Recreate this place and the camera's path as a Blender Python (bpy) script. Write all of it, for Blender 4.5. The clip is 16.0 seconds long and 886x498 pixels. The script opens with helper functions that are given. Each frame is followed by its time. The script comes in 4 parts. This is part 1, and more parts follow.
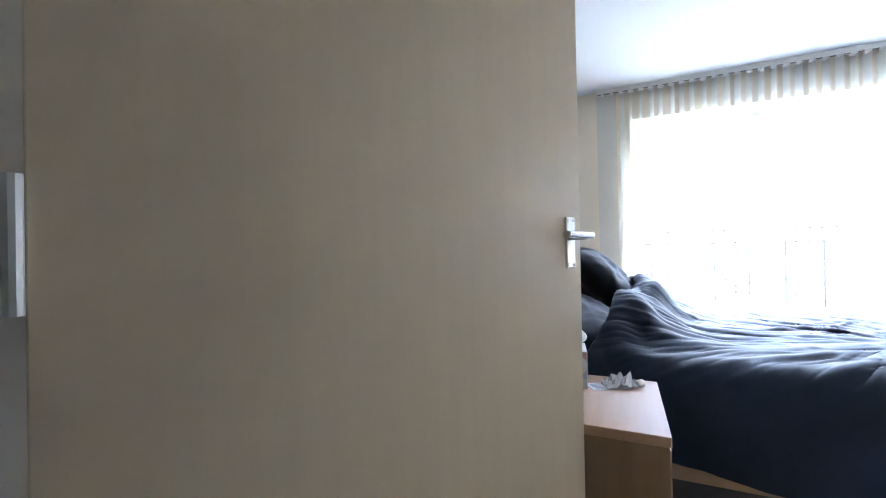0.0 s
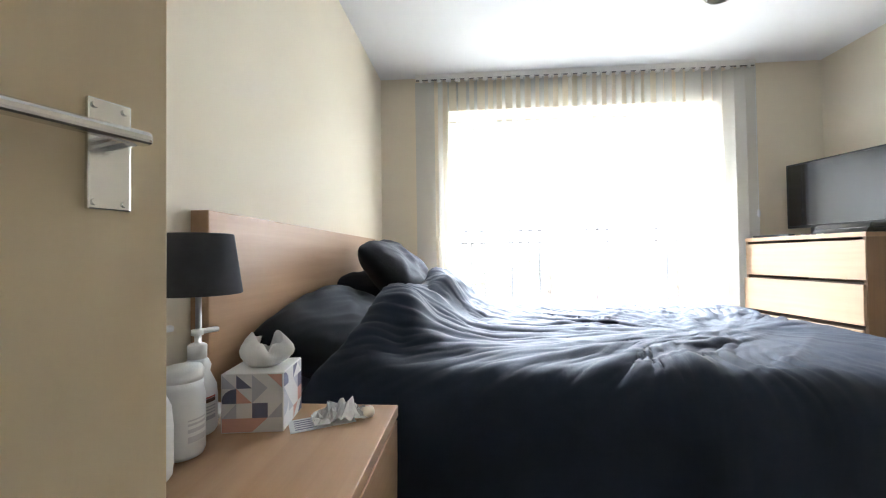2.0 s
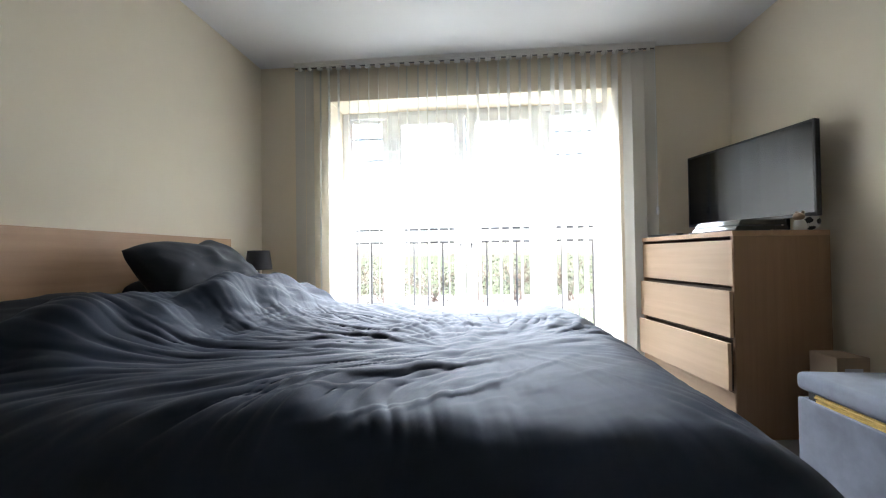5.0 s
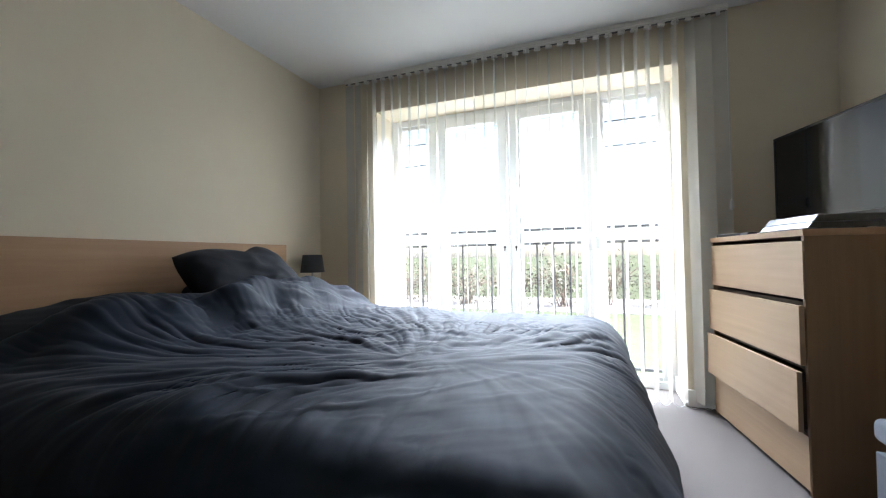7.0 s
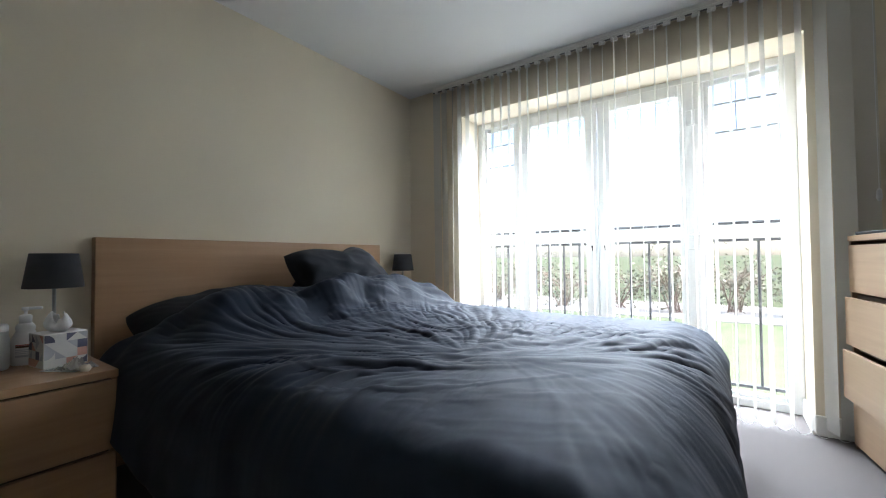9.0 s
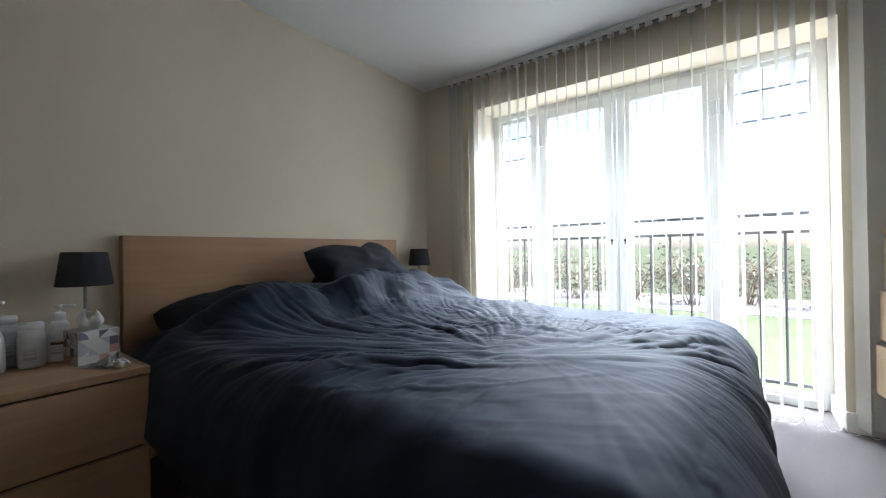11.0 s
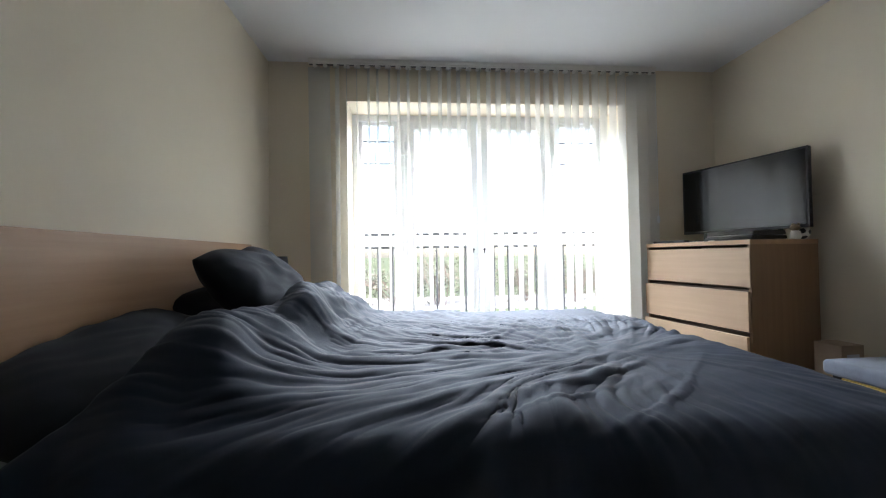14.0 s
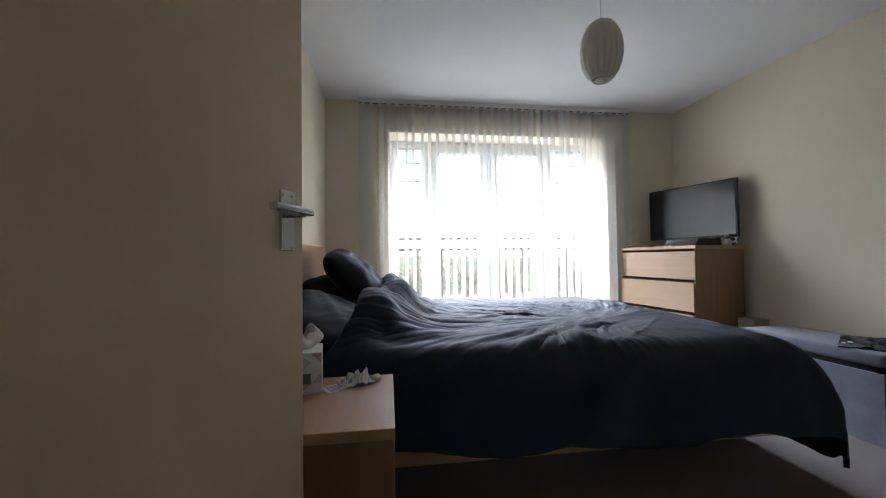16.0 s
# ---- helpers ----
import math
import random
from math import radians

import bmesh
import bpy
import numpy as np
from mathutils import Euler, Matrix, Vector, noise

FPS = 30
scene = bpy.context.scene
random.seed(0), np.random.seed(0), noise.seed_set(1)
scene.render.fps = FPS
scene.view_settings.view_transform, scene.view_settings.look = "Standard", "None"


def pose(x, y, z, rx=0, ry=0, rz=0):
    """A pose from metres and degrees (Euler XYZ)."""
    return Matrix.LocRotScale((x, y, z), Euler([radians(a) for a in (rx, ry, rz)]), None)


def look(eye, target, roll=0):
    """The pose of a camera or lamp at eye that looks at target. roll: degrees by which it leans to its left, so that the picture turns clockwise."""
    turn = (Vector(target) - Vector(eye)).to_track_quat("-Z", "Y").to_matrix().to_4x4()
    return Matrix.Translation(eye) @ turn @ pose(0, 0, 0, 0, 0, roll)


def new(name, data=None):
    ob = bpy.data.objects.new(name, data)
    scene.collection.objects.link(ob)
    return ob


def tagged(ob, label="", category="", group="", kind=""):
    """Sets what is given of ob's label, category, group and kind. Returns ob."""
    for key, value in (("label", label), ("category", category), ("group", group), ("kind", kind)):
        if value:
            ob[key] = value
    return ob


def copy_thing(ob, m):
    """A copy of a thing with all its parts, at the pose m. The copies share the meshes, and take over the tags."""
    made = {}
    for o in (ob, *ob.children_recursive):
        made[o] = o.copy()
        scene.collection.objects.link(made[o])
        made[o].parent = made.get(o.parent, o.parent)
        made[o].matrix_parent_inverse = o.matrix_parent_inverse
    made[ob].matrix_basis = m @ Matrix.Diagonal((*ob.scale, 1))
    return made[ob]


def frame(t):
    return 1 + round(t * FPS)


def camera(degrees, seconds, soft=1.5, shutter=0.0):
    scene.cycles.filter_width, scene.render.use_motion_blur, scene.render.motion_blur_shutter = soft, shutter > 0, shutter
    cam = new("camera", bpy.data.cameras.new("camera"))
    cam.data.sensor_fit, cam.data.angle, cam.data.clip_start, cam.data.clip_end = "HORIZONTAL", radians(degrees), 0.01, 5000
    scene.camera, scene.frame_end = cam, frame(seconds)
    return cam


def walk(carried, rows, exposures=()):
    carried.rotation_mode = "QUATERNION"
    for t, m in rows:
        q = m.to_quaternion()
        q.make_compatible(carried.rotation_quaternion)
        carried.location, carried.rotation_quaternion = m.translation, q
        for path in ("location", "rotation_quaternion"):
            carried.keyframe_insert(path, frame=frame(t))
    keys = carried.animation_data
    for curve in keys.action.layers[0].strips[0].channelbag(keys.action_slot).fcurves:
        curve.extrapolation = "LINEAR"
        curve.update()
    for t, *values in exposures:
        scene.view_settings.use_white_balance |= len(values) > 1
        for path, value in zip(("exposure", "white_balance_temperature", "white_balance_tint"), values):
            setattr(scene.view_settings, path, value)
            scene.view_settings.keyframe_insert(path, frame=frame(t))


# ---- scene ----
cam = camera(97.0, 16.0, soft=1.1)
PATH = [
    (0, (0.346, 0.402, 0.99), (-0.479, 2.224, 1.0), -1.1),
    (0.5, (0.409, 0.574, 0.961), (-0.161, 2.491, 0.984), -1.4),
    (1, (0.452, 0.715, 0.932), (0.134, 2.689, 0.967), -1.0),
    (1.5, (0.526, 0.847, 0.909), (0.325, 2.836, 0.943), -0.8),
    (2, (0.627, 0.952, 0.892), (0.476, 2.946, 0.931), -0.7),
    (2.5, (0.725, 1.008, 0.886), (0.588, 3.003, 0.925), -0.7),
    (3, (0.861, 1.075, 0.901), (0.725, 3.07, 0.937), -0.5),
    (3.5, (1.025, 1.124, 0.91), (0.885, 3.119, 0.948), -0.6),
    (4, (1.185, 1.157, 0.91), (1.04, 3.151, 0.945), -0.6),
    (4.2, (1.259, 1.174, 0.907), (1.112, 3.168, 0.941), -0.6),
    (6.3, (1.91, 1.366, 0.895), (1.443, 3.31, 0.932), -0.9),
    (6.5, (1.942, 1.375, 0.906), (1.4, 3.3, 0.942), -0.9),
    (7, (2.003, 1.396, 0.915), (1.306, 3.27, 0.957), -0.9),
    (7.5, (2.04, 1.409, 0.924), (1.205, 3.225, 0.967), -0.8),
    (8, (2.076, 1.414, 0.92), (1.105, 3.162, 0.964), -0.8),
    (8.5, (2.117, 1.411, 0.919), (1.036, 3.093, 0.964), -0.7),
    (9, (2.149, 1.399, 0.916), (1.002, 3.037, 0.961), -0.6),
    (9.5, (2.174, 1.393, 0.914), (0.986, 3.001, 0.96), -0.6),
    (10, (2.18, 1.394, 0.915), (0.976, 2.991, 0.961), -0.6),
    (10.2, (2.196, 1.387, 0.931), (0.979, 2.973, 0.966), -0.7),
    (12.3, (1.602, 1.372, 0.925), (0.829, 3.216, 0.921), -1.0),
    (12.5, (1.497, 1.374, 0.912), (0.876, 3.275, 0.923), -0.9),
    (13, (1.248, 1.333, 0.932), (0.993, 3.317, 0.943), -0.8),
    (13.5, (1.057, 1.289, 0.948), (1.084, 3.288, 0.962), -0.8),
    (14, (0.888, 1.234, 0.935), (1.055, 3.226, 0.971), -0.9),
    (14.5, (0.706, 1.123, 0.959), (0.943, 3.109, 0.997), -0.8),
    (15, (0.561, 0.968, 0.947), (0.828, 2.95, 0.989), -0.8),
    (15.5, (0.477, 0.78, 0.934), (0.748, 2.761, 0.977), -0.7),
    (16, (0.435, 0.549, 0.929), (0.712, 2.529, 0.973), -0.7),
]
walk(
    cam,
    [(t, look(eye, target, roll)) for t, eye, target, roll in PATH],
    exposures=[
        (0.0, 4.98, 5200, 19), (0.5, 5.10, 5800, 18), (1.5, 4.91, 6080, 17), (2.5, 4.43, 6100, 17), (4.2, 3.78, 6200, 17),
        (7.0, 3.16, 6100, 16), (10.0, 3.05, 6000, 15), (12.5, 2.98, 5950, 17), (14.0, 3.10, 6080, 17), (16.0, 3.16, 6050, 21),
    ],
)

# ---- world and sun ----
SUN_WAY = Vector((0.86, 0.20, 0.80)).normalized()
world = bpy.data.worlds.new("sky")
scene.world = world
world.use_nodes = True
wn = world.node_tree.nodes
sky = wn.new("ShaderNodeTexSky")
sky.sky_type = "NISHITA"
sky.sun_disc = False
sky.sun_elevation = math.asin(SUN_WAY.z)
sky.sun_rotation = math.atan2(SUN_WAY.x, SUN_WAY.y)
sky.air_density, sky.dust_density, sky.ozone_density = 1.0, 2.2, 1.0
wn["Background"].inputs["Strength"].default_value = 0.08
world.node_tree.links.new(sky.outputs["Color"], wn["Background"].inputs["Color"])
sun = new("sun", bpy.data.lights.new("sun", "SUN"))
sun.data.energy, sun.data.angle, sun.data.color = 2.6, radians(0.6), (1.0, 0.95, 0.86)
sun.matrix_world = look(SUN_WAY * 20, (0, 0, 0))

# added area lamp over the garden, above the view through the doors; fills in for skylight
sky_fill_lamp = new("sky_fill_lamp", bpy.data.lights.new("sky_fill_lamp", "AREA"))
sky_fill_lamp.data.shape = "RECTANGLE"
sky_fill_lamp.data.size, sky_fill_lamp.data.size_y = 5.0, 2.4
sky_fill_lamp.data.energy, sky_fill_lamp.data.color = 318.0, (0.85, 0.945, 1.0)
sky_fill_lamp.matrix_world = look((1.5, 7.6, 4.75), (1.5, 3.6, 1.2))

# ---- room, in metres ----
X0, X1 = -0.115, 3.30          # bed wall, opposite wall
Y0, Y1 = 0.50, 4.13            # door wall, window wall
H = 2.36
WX0, WX1, WZ1 = 0.44, 2.54, 2.08
YF = 4.40                      # inner face of the window frame
DX0, DX1, DZ1 = -0.06, 0.84, 2.03


# ---- materials ----
def nodes_of(name, rough=0.5, metal=0.0, spec=0.5):
    m = bpy.data.materials.new(name)
    m.use_nodes = True
    nt = m.node_tree
    b = nt.nodes["Principled BSDF"]
    b.inputs["Roughness"].default_value = rough
    b.inputs["Metallic"].default_value = metal
    b.inputs["Specular IOR Level"].default_value = spec
    return m, nt, b


def mix_colour(nt, fac, c1, c2):
    r = nt.nodes.new("ShaderNodeValToRGB")
    r.color_ramp.elements[0].color = (*c1, 1)
    r.color_ramp.elements[1].color = (*c2, 1)
    nt.links.new(fac, r.inputs[0])
    return r


def coords(nt, scale=(1, 1, 1)):
    tc = nt.nodes.new("ShaderNodeTexCoord")
    mp = nt.nodes.new("ShaderNodeMapping")
    mp.inputs["Scale"].default_value = scale
    nt.links.new(tc.outputs["Object"], mp.inputs["Vector"])
    return mp.outputs["Vector"]


def noise_tex(nt, vec, scale, detail=4, rough=0.55):
    n = nt.nodes.new("ShaderNodeTexNoise")
    n.inputs["Scale"].default_value = scale
    n.inputs["Detail"].default_value = detail
    n.inputs["Roughness"].default_value = rough
    nt.links.new(vec, n.inputs["Vector"])
    return n.outputs["Fac"]


def add_bump(nt, b, fac, strength, dist=0.002):
    bp = nt.nodes.new("ShaderNodeBump")
    bp.inputs["Strength"].default_value = strength
    bp.inputs["Distance"].default_value = dist
    nt.links.new(fac, bp.inputs["Height"])
    nt.links.new(bp.outputs["Normal"], b.inputs["Normal"])


def plain(name, colour, rough=0.5, metal=0.0, vary=0.06, scale=6.0, bump=0.0, bump_scale=200.0, spec=0.5):
    """A surface of one colour with soft unevenness and fine relief."""
    m, nt, b = nodes_of(name, rough, metal, spec)
    v = coords(nt)
    lo = tuple(c * (1 - vary) for c in colour)
    hi = tuple(min(1, c * (1 + vary)) for c in colour)
    r = mix_colour(nt, noise_tex(nt, v, scale), lo, hi)
    r.color_ramp.elements[0].position, r.color_ramp.elements[1].position = 0.3, 0.7
    nt.links.new(r.outputs[0], b.inputs["Base Color"])
    if bump:
        add_bump(nt, b, noise_tex(nt, v, bump_scale, 2), bump)
    return m


def wood(name, light, dark, along, rough=0.42):
    """Veneer with fine grain that runs along one axis (0, 1 or 2)."""
    m, nt, b = nodes_of(name, rough, 0, 0.4)
    sc = [38.0, 38.0, 38.0]
    sc[along] = 1.6
    v = coords(nt, sc)
    n1 = noise_tex(nt, v, 1.0, 5, 0.6)
    sc2 = [7.0, 7.0, 7.0]
    sc2[along] = 0.5
    n2 = noise_tex(nt, coords(nt, sc2), 1.0, 3)
    ad = nt.nodes.new("ShaderNodeMath")
    ad.operation = "MULTIPLY_ADD"
    ad.inputs[1].default_value = 0.55
    nt.links.new(n1, ad.inputs[0])
    mu = nt.nodes.new("ShaderNodeMath")
    mu.operation = "MULTIPLY"
    mu.inputs[1].default_value = 0.45
    nt.links.new(n2, mu.inputs[0])
    nt.links.new(mu.outputs[0], ad.inputs[2])
    r = mix_colour(nt, ad.outputs[0], dark, light)
    r.color_ramp.elements[0].position, r.color_ramp.elements[1].position = 0.32, 0.68
    nt.links.new(r.outputs[0], b.inputs["Base Color"])
    add_bump(nt, b, n1, 0.08, 0.001)
    return m


def fabric(name, colour, rough=0.9, sheen=0.25, weave=900.0, vary=0.18, bump=0.25, spec=0.2):
    m, nt, b = nodes_of(name, rough, 0, spec)
    v = coords(nt)
    lo = tuple(c * (1 - vary) for c in colour)
    hi = tuple(c * (1 + vary) for c in colour)
    r = mix_colour(nt, noise_tex(nt, v, 9.0, 6, 0.65), lo, hi)
    r.color_ramp.elements[0].position, r.color_ramp.elements[1].position = 0.3, 0.7
    nt.links.new(r.outputs[0], b.inputs["Base Color"])
    b.inputs["Sheen Weight"].default_value = sheen
    b.inputs["Sheen Roughness"].default_value = 0.5
    add_bump(nt, b, noise_tex(nt, v, weave, 2), bump, 0.001)
    return m


M_WALL = plain("cream_wall_paint", (0.77, 0.69, 0.555), 0.75, vary=0.025, scale=1.5, bump=0.12, bump_scale=160, spec=0.3)
M_CEIL = plain("white_ceiling_paint", (0.80, 0.80, 0.80), 0.8, vary=0.02, scale=1.2, bump=0.1, bump_scale=160, spec=0.3)
M_TRIM = plain("white_gloss_paint", (0.80, 0.79, 0.75), 0.35, vary=0.02, scale=8)
M_UPVC = plain("white_upvc", (0.82, 0.83, 0.83), 0.3, vary=0.015, scale=5)
M_DOOR = wood("door_veneer", (0.68, 0.55, 0.365), (0.645, 0.515, 0.335), 2, 0.5)
M_OAK_Y = wood("oak_veneer_along_y", (0.50, 0.315, 0.185), (0.39, 0.235, 0.13), 1)
M_OAK_X = wood("oak_veneer_along_x", (0.50, 0.315, 0.185), (0.39, 0.235, 0.13), 0)
# same oak as above, darkened to paint in the shade on upright sides
M_OAK_Z_SHADED = wood("shaded_oak_veneer_along_z", (0.32, 0.195, 0.108), (0.24, 0.143, 0.077), 2)
M_PALE = wood("pale_veneer", (0.49, 0.335, 0.21), (0.40, 0.27, 0.165), 1)
M_DARKGAP = plain("drawer_inside", (0.10, 0.07, 0.045), 0.8)
M_CHROME = plain("satin_chrome", (0.72, 0.72, 0.72), 0.22, 1.0, vary=0.04, scale=40)
# dark grey that paints the shade between the blind's hangers
M_GAP_SHADE = plain("gap_shade_grey", (0.16, 0.16, 0.155), 0.5)
M_BAR = plain("grey_glazing_bar", (0.50, 0.52, 0.53), 0.5)
M_STEEL = plain("black_painted_steel", (0.05, 0.05, 0.053), 0.6, vary=0.1)
M_BLACK = plain("black_plastic", (0.012, 0.012, 0.014), 0.35)
M_GLOSSBLACK = plain("gloss_black_plastic", (0.01, 0.011, 0.014), 0.14, vary=0.05)
M_SCREEN = plain("tv_screen", (0.008, 0.009, 0.012), 0.07, vary=0.02, spec=0.55)
M_DUVET = fabric("charcoal_blue_cotton", (0.0125, 0.0198, 0.0375), 0.64, 0.04, spec=0.2)
M_PILLOW = fabric("dark_charcoal_cotton", (0.011, 0.013, 0.019), 0.8, 0.06)
M_SHEET = fabric("grey_sheet_cotton", (0.17, 0.18, 0.19), 0.9, 0.2)
M_SHADE = fabric("charcoal_lampshade", (0.055, 0.056, 0.064), 0.9, 0.1, weave=1400)
M_OTTO = fabric("grey_linen_ottoman", (0.14, 0.15, 0.178), 0.9, 0.15, weave=1100)
M_GARMENT = fabric("black_garment", (0.012, 0.012, 0.014), 0.9, 0.15)
M_MAROON = fabric("maroon_canvas", (0.12, 0.02, 0.03), 0.85, 0.1)
M_WHITE_PLASTIC = plain("white_plastic", (0.80, 0.80, 0.80), 0.32, vary=0.015)
M_MILKY = plain("milky_plastic", (0.70, 0.72, 0.74), 0.4, vary=0.03)
M_TISSUE = plain("tissue_paper", (0.86, 0.86, 0.86), 0.95, vary=0.02, bump=0.3, bump_scale=300)
M_BOXWHITE = plain("tissue_box_card", (0.74, 0.73, 0.72), 0.6, vary=0.02)
M_NAVYINK = plain("slate_blue_print", (0.14, 0.14, 0.22), 0.6)
M_PINKINK = plain("dusty_pink_print", (0.62, 0.34, 0.28), 0.6)
M_GREYINK = plain("pale_grey_print", (0.50, 0.51, 0.56), 0.6)
M_BROWNINK = plain("brown_label_print", (0.09, 0.045, 0.03), 0.5)
M_REDINK = plain("red_label_print", (0.42, 0.05, 0.04), 0.5)
M_PAPER = plain("printed_leaflet", (0.66, 0.69, 0.70), 0.6, vary=0.05, scale=60)
M_FOIL = plain("silver_blister_foil", (0.75, 0.76, 0.77), 0.25, 0.7, vary=0.1, scale=80)
M_CARDBOARD = plain("beige_card", (0.34, 0.25, 0.17), 0.8, vary=0.08)
M_YELLOW = plain("yellowed_paper", (0.62, 0.43, 0.12), 0.7, vary=0.25, scale=30)
M_BALLWHITE = plain("ball_white", (0.70, 0.69, 0.64), 0.5)
M_BROWN = plain("brown_ceramic", (0.20, 0.13, 0.08), 0.5, vary=0.2, scale=40)
M_HINGEGREY = plain("brushed_hinge", (0.55, 0.55, 0.54), 0.35, 0.9)


def carpet_material():
    m, nt, b = nodes_of("beige_grey_carpet", 0.95, 0, 0.1)
    v = coords(nt)
    r = mix_colour(nt, noise_tex(nt, v, 260, 3, 0.7), (0.10, 0.091, 0.086), (0.21, 0.188, 0.176))
    r.color_ramp.elements[0].position, r.color_ramp.elements[1].position = 0.35, 0.65
    nt.links.new(r.outputs[0], b.inputs["Base Color"])
    add_bump(nt, b, noise_tex(nt, v, 320, 3), 0.6, 0.004)
    return m


def grass_material():
    m, nt, b = nodes_of("lawn", 0.9, 0, 0.1)
    v = coords(nt)
    r = mix_colour(nt, noise_tex(nt, v, 3.0, 8, 0.75), (0.065, 0.08, 0.04), (0.105, 0.12, 0.068))
    r.color_ramp.elements[0].position, r.color_ramp.elements[1].position = 0.3, 0.7
    nt.links.new(r.outputs[0], b.inputs["Base Color"])
    add_bump(nt, b, noise_tex(nt, v, 60, 4), 0.8, 0.02)
    return m


def slat_material():
    m, nt, b = nodes_of("cream_blind_fabric", 0.85, 0, 0.2)
    v = coords(nt, (400, 400, 60))
    r = mix_colour(nt, noise_tex(nt, v, 1.0, 2), (0.77, 0.755, 0.70), (0.82, 0.81, 0.76))
    nt.links.new(r.outputs[0], b.inputs["Base Color"])
    tr = nt.nodes.new("ShaderNodeBsdfTranslucent")
    nt.links.new(r.outputs[0], tr.inputs["Color"])
    mx = nt.nodes.new("ShaderNodeMixShader")
    mx.inputs[0].default_value = 0.36
    nt.links.new(b.outputs[0], mx.inputs[1])
    nt.links.new(tr.outputs[0], mx.inputs[2])
    # an open weave that lets some of the view through
    gap = nt.nodes.new("ShaderNodeBsdfTransparent")
    sheer = nt.nodes.new("ShaderNodeMixShader")
    sheer.inputs[0].default_value = 0.22
    nt.links.new(mx.outputs[0], sheer.inputs[1])
    nt.links.new(gap.outputs[0], sheer.inputs[2])
    nt.links.new(sheer.outputs[0], nt.nodes["Material Output"].inputs["Surface"])
    return m


def glass_material(name, rough=0.0):
    m, nt, b = nodes_of(name, rough)
    b.inputs["Base Color"].default_value = (0.97, 0.985, 0.98, 1)
    b.inputs["Transmission Weight"].default_value = 1.0
    b.inputs["IOR"].default_value = 1.45
    return m


def pendant_material():
    m, nt, b = nodes_of("pleated_ivory_shade", 0.6, 0, 0.3)
    b.inputs["Base Color"].default_value = (0.74, 0.71, 0.63, 1)
    v = coords(nt)
    add_bump(nt, b, noise_tex(nt, v, 120, 3), 0.3, 0.001)
    tr = nt.nodes.new("ShaderNodeBsdfTranslucent")
    tr.inputs["Color"].default_value = (0.76, 0.73, 0.65, 1)
    mx = nt.nodes.new("ShaderNodeMixShader")
    mx.inputs[0].default_value = 0.35
    nt.links.new(b.outputs[0], mx.inputs[1])
    nt.links.new(tr.outputs[0], mx.inputs[2])
    nt.links.new(mx.outputs[0], nt.nodes["Material Output"].inputs["Surface"])
    return m


M_CARPET = carpet_material()
M_GRASS = grass_material()
M_SLAT = slat_material()
M_GLASS = glass_material("window_glass")
M_PENDANT = pendant_material()
M_LEAF = plain("shrub_leaf", (0.15, 0.145, 0.10), 0.6, vary=0.45, scale=2.5)
M_TWIG = plain("shrub_twig", (0.20, 0.14, 0.11), 0.85, vary=0.3, scale=8)
M_GRAVEL = plain("pale_gravel_border", (0.25, 0.23, 0.205), 0.9, vary=0.3, scale=25, bump=0.8, bump_scale=60)


# ---- mesh helpers ----
def put(name, bm, mat, parent=None, smooth=False, m=None):
    me = bpy.data.meshes.new(name)
    bmesh.ops.recalc_face_normals(bm, faces=bm.faces)
    bm.to_mesh(me)
    bm.free()
    for mt in mat if isinstance(mat, (list, tuple)) else (mat,):
        me.materials.append(mt)
    if smooth:
        for p in me.polygons:
            p.use_smooth = True
    ob = new(name, me)
    if m is not None:
        ob.matrix_basis = m
    if parent:
        ob.parent = parent
    return ob


def add_box(bm, lo, hi, bevel=0.0, seg=2, m=None, mat=0):
    """A box from corner to corner, its edges rounded, added to bm."""
    c = [(a + b) / 2 for a, b in zip(lo, hi)]
    s = [abs(b - a) for a, b in zip(lo, hi)]
    t = Matrix.Translation(c) @ Matrix.Diagonal((*s, 1))
    vs = bmesh.ops.create_cube(bm, size=1, matrix=t)["verts"]
    fs = list({f for v in vs for f in v.link_faces})
    if bevel:
        es = list({e for f in fs for e in f.edges})
        r = bmesh.ops.bevel(bm, geom=es, offset=bevel, segments=seg, affect="EDGES", profile=0.5)
        vs = list({v for f in r["faces"] for v in f.verts} | {v for v in vs if v.is_valid})
        fs = list({f for v in vs for f in v.link_faces})
    if m is not None:
        bmesh.ops.transform(bm, matrix=m, verts=vs)
    for f in fs:
        f.material_index = mat
    return vs


def box(name, lo, hi, mat, parent=None, bevel=0.003, seg=2, m=None):
    bm = bmesh.new()
    add_box(bm, lo, hi, bevel, seg, m)
    return put(name, bm, mat, parent)


def add_lathe(bm, profile, seg=32, at=(0, 0, 0), flute=0.0, lobes=0, mat=0):
    """A turned shape from (radius, height) pairs; flute and lobes pleat it."""
    rings = []
    for r, z in profile:
        ring = []
        for i in range(seg):
            a = 2 * math.pi * i / seg
            rr = r * (1 + (flute * math.cos(lobes * a) if lobes else 0))
            ring.append(bm.verts.new((at[0] + rr * math.cos(a), at[1] + rr * math.sin(a), at[2] + z)))
        rings.append(ring)
    for p, q in zip(rings, rings[1:]):
        for i in range(seg):
            f = bm.faces.new((p[i], p[(i + 1) % seg], q[(i + 1) % seg], q[i]))
            f.material_index = mat
    return rings


def cap(bm, ring, mat=0):
    f = bm.faces.new(ring)
    f.material_index = mat


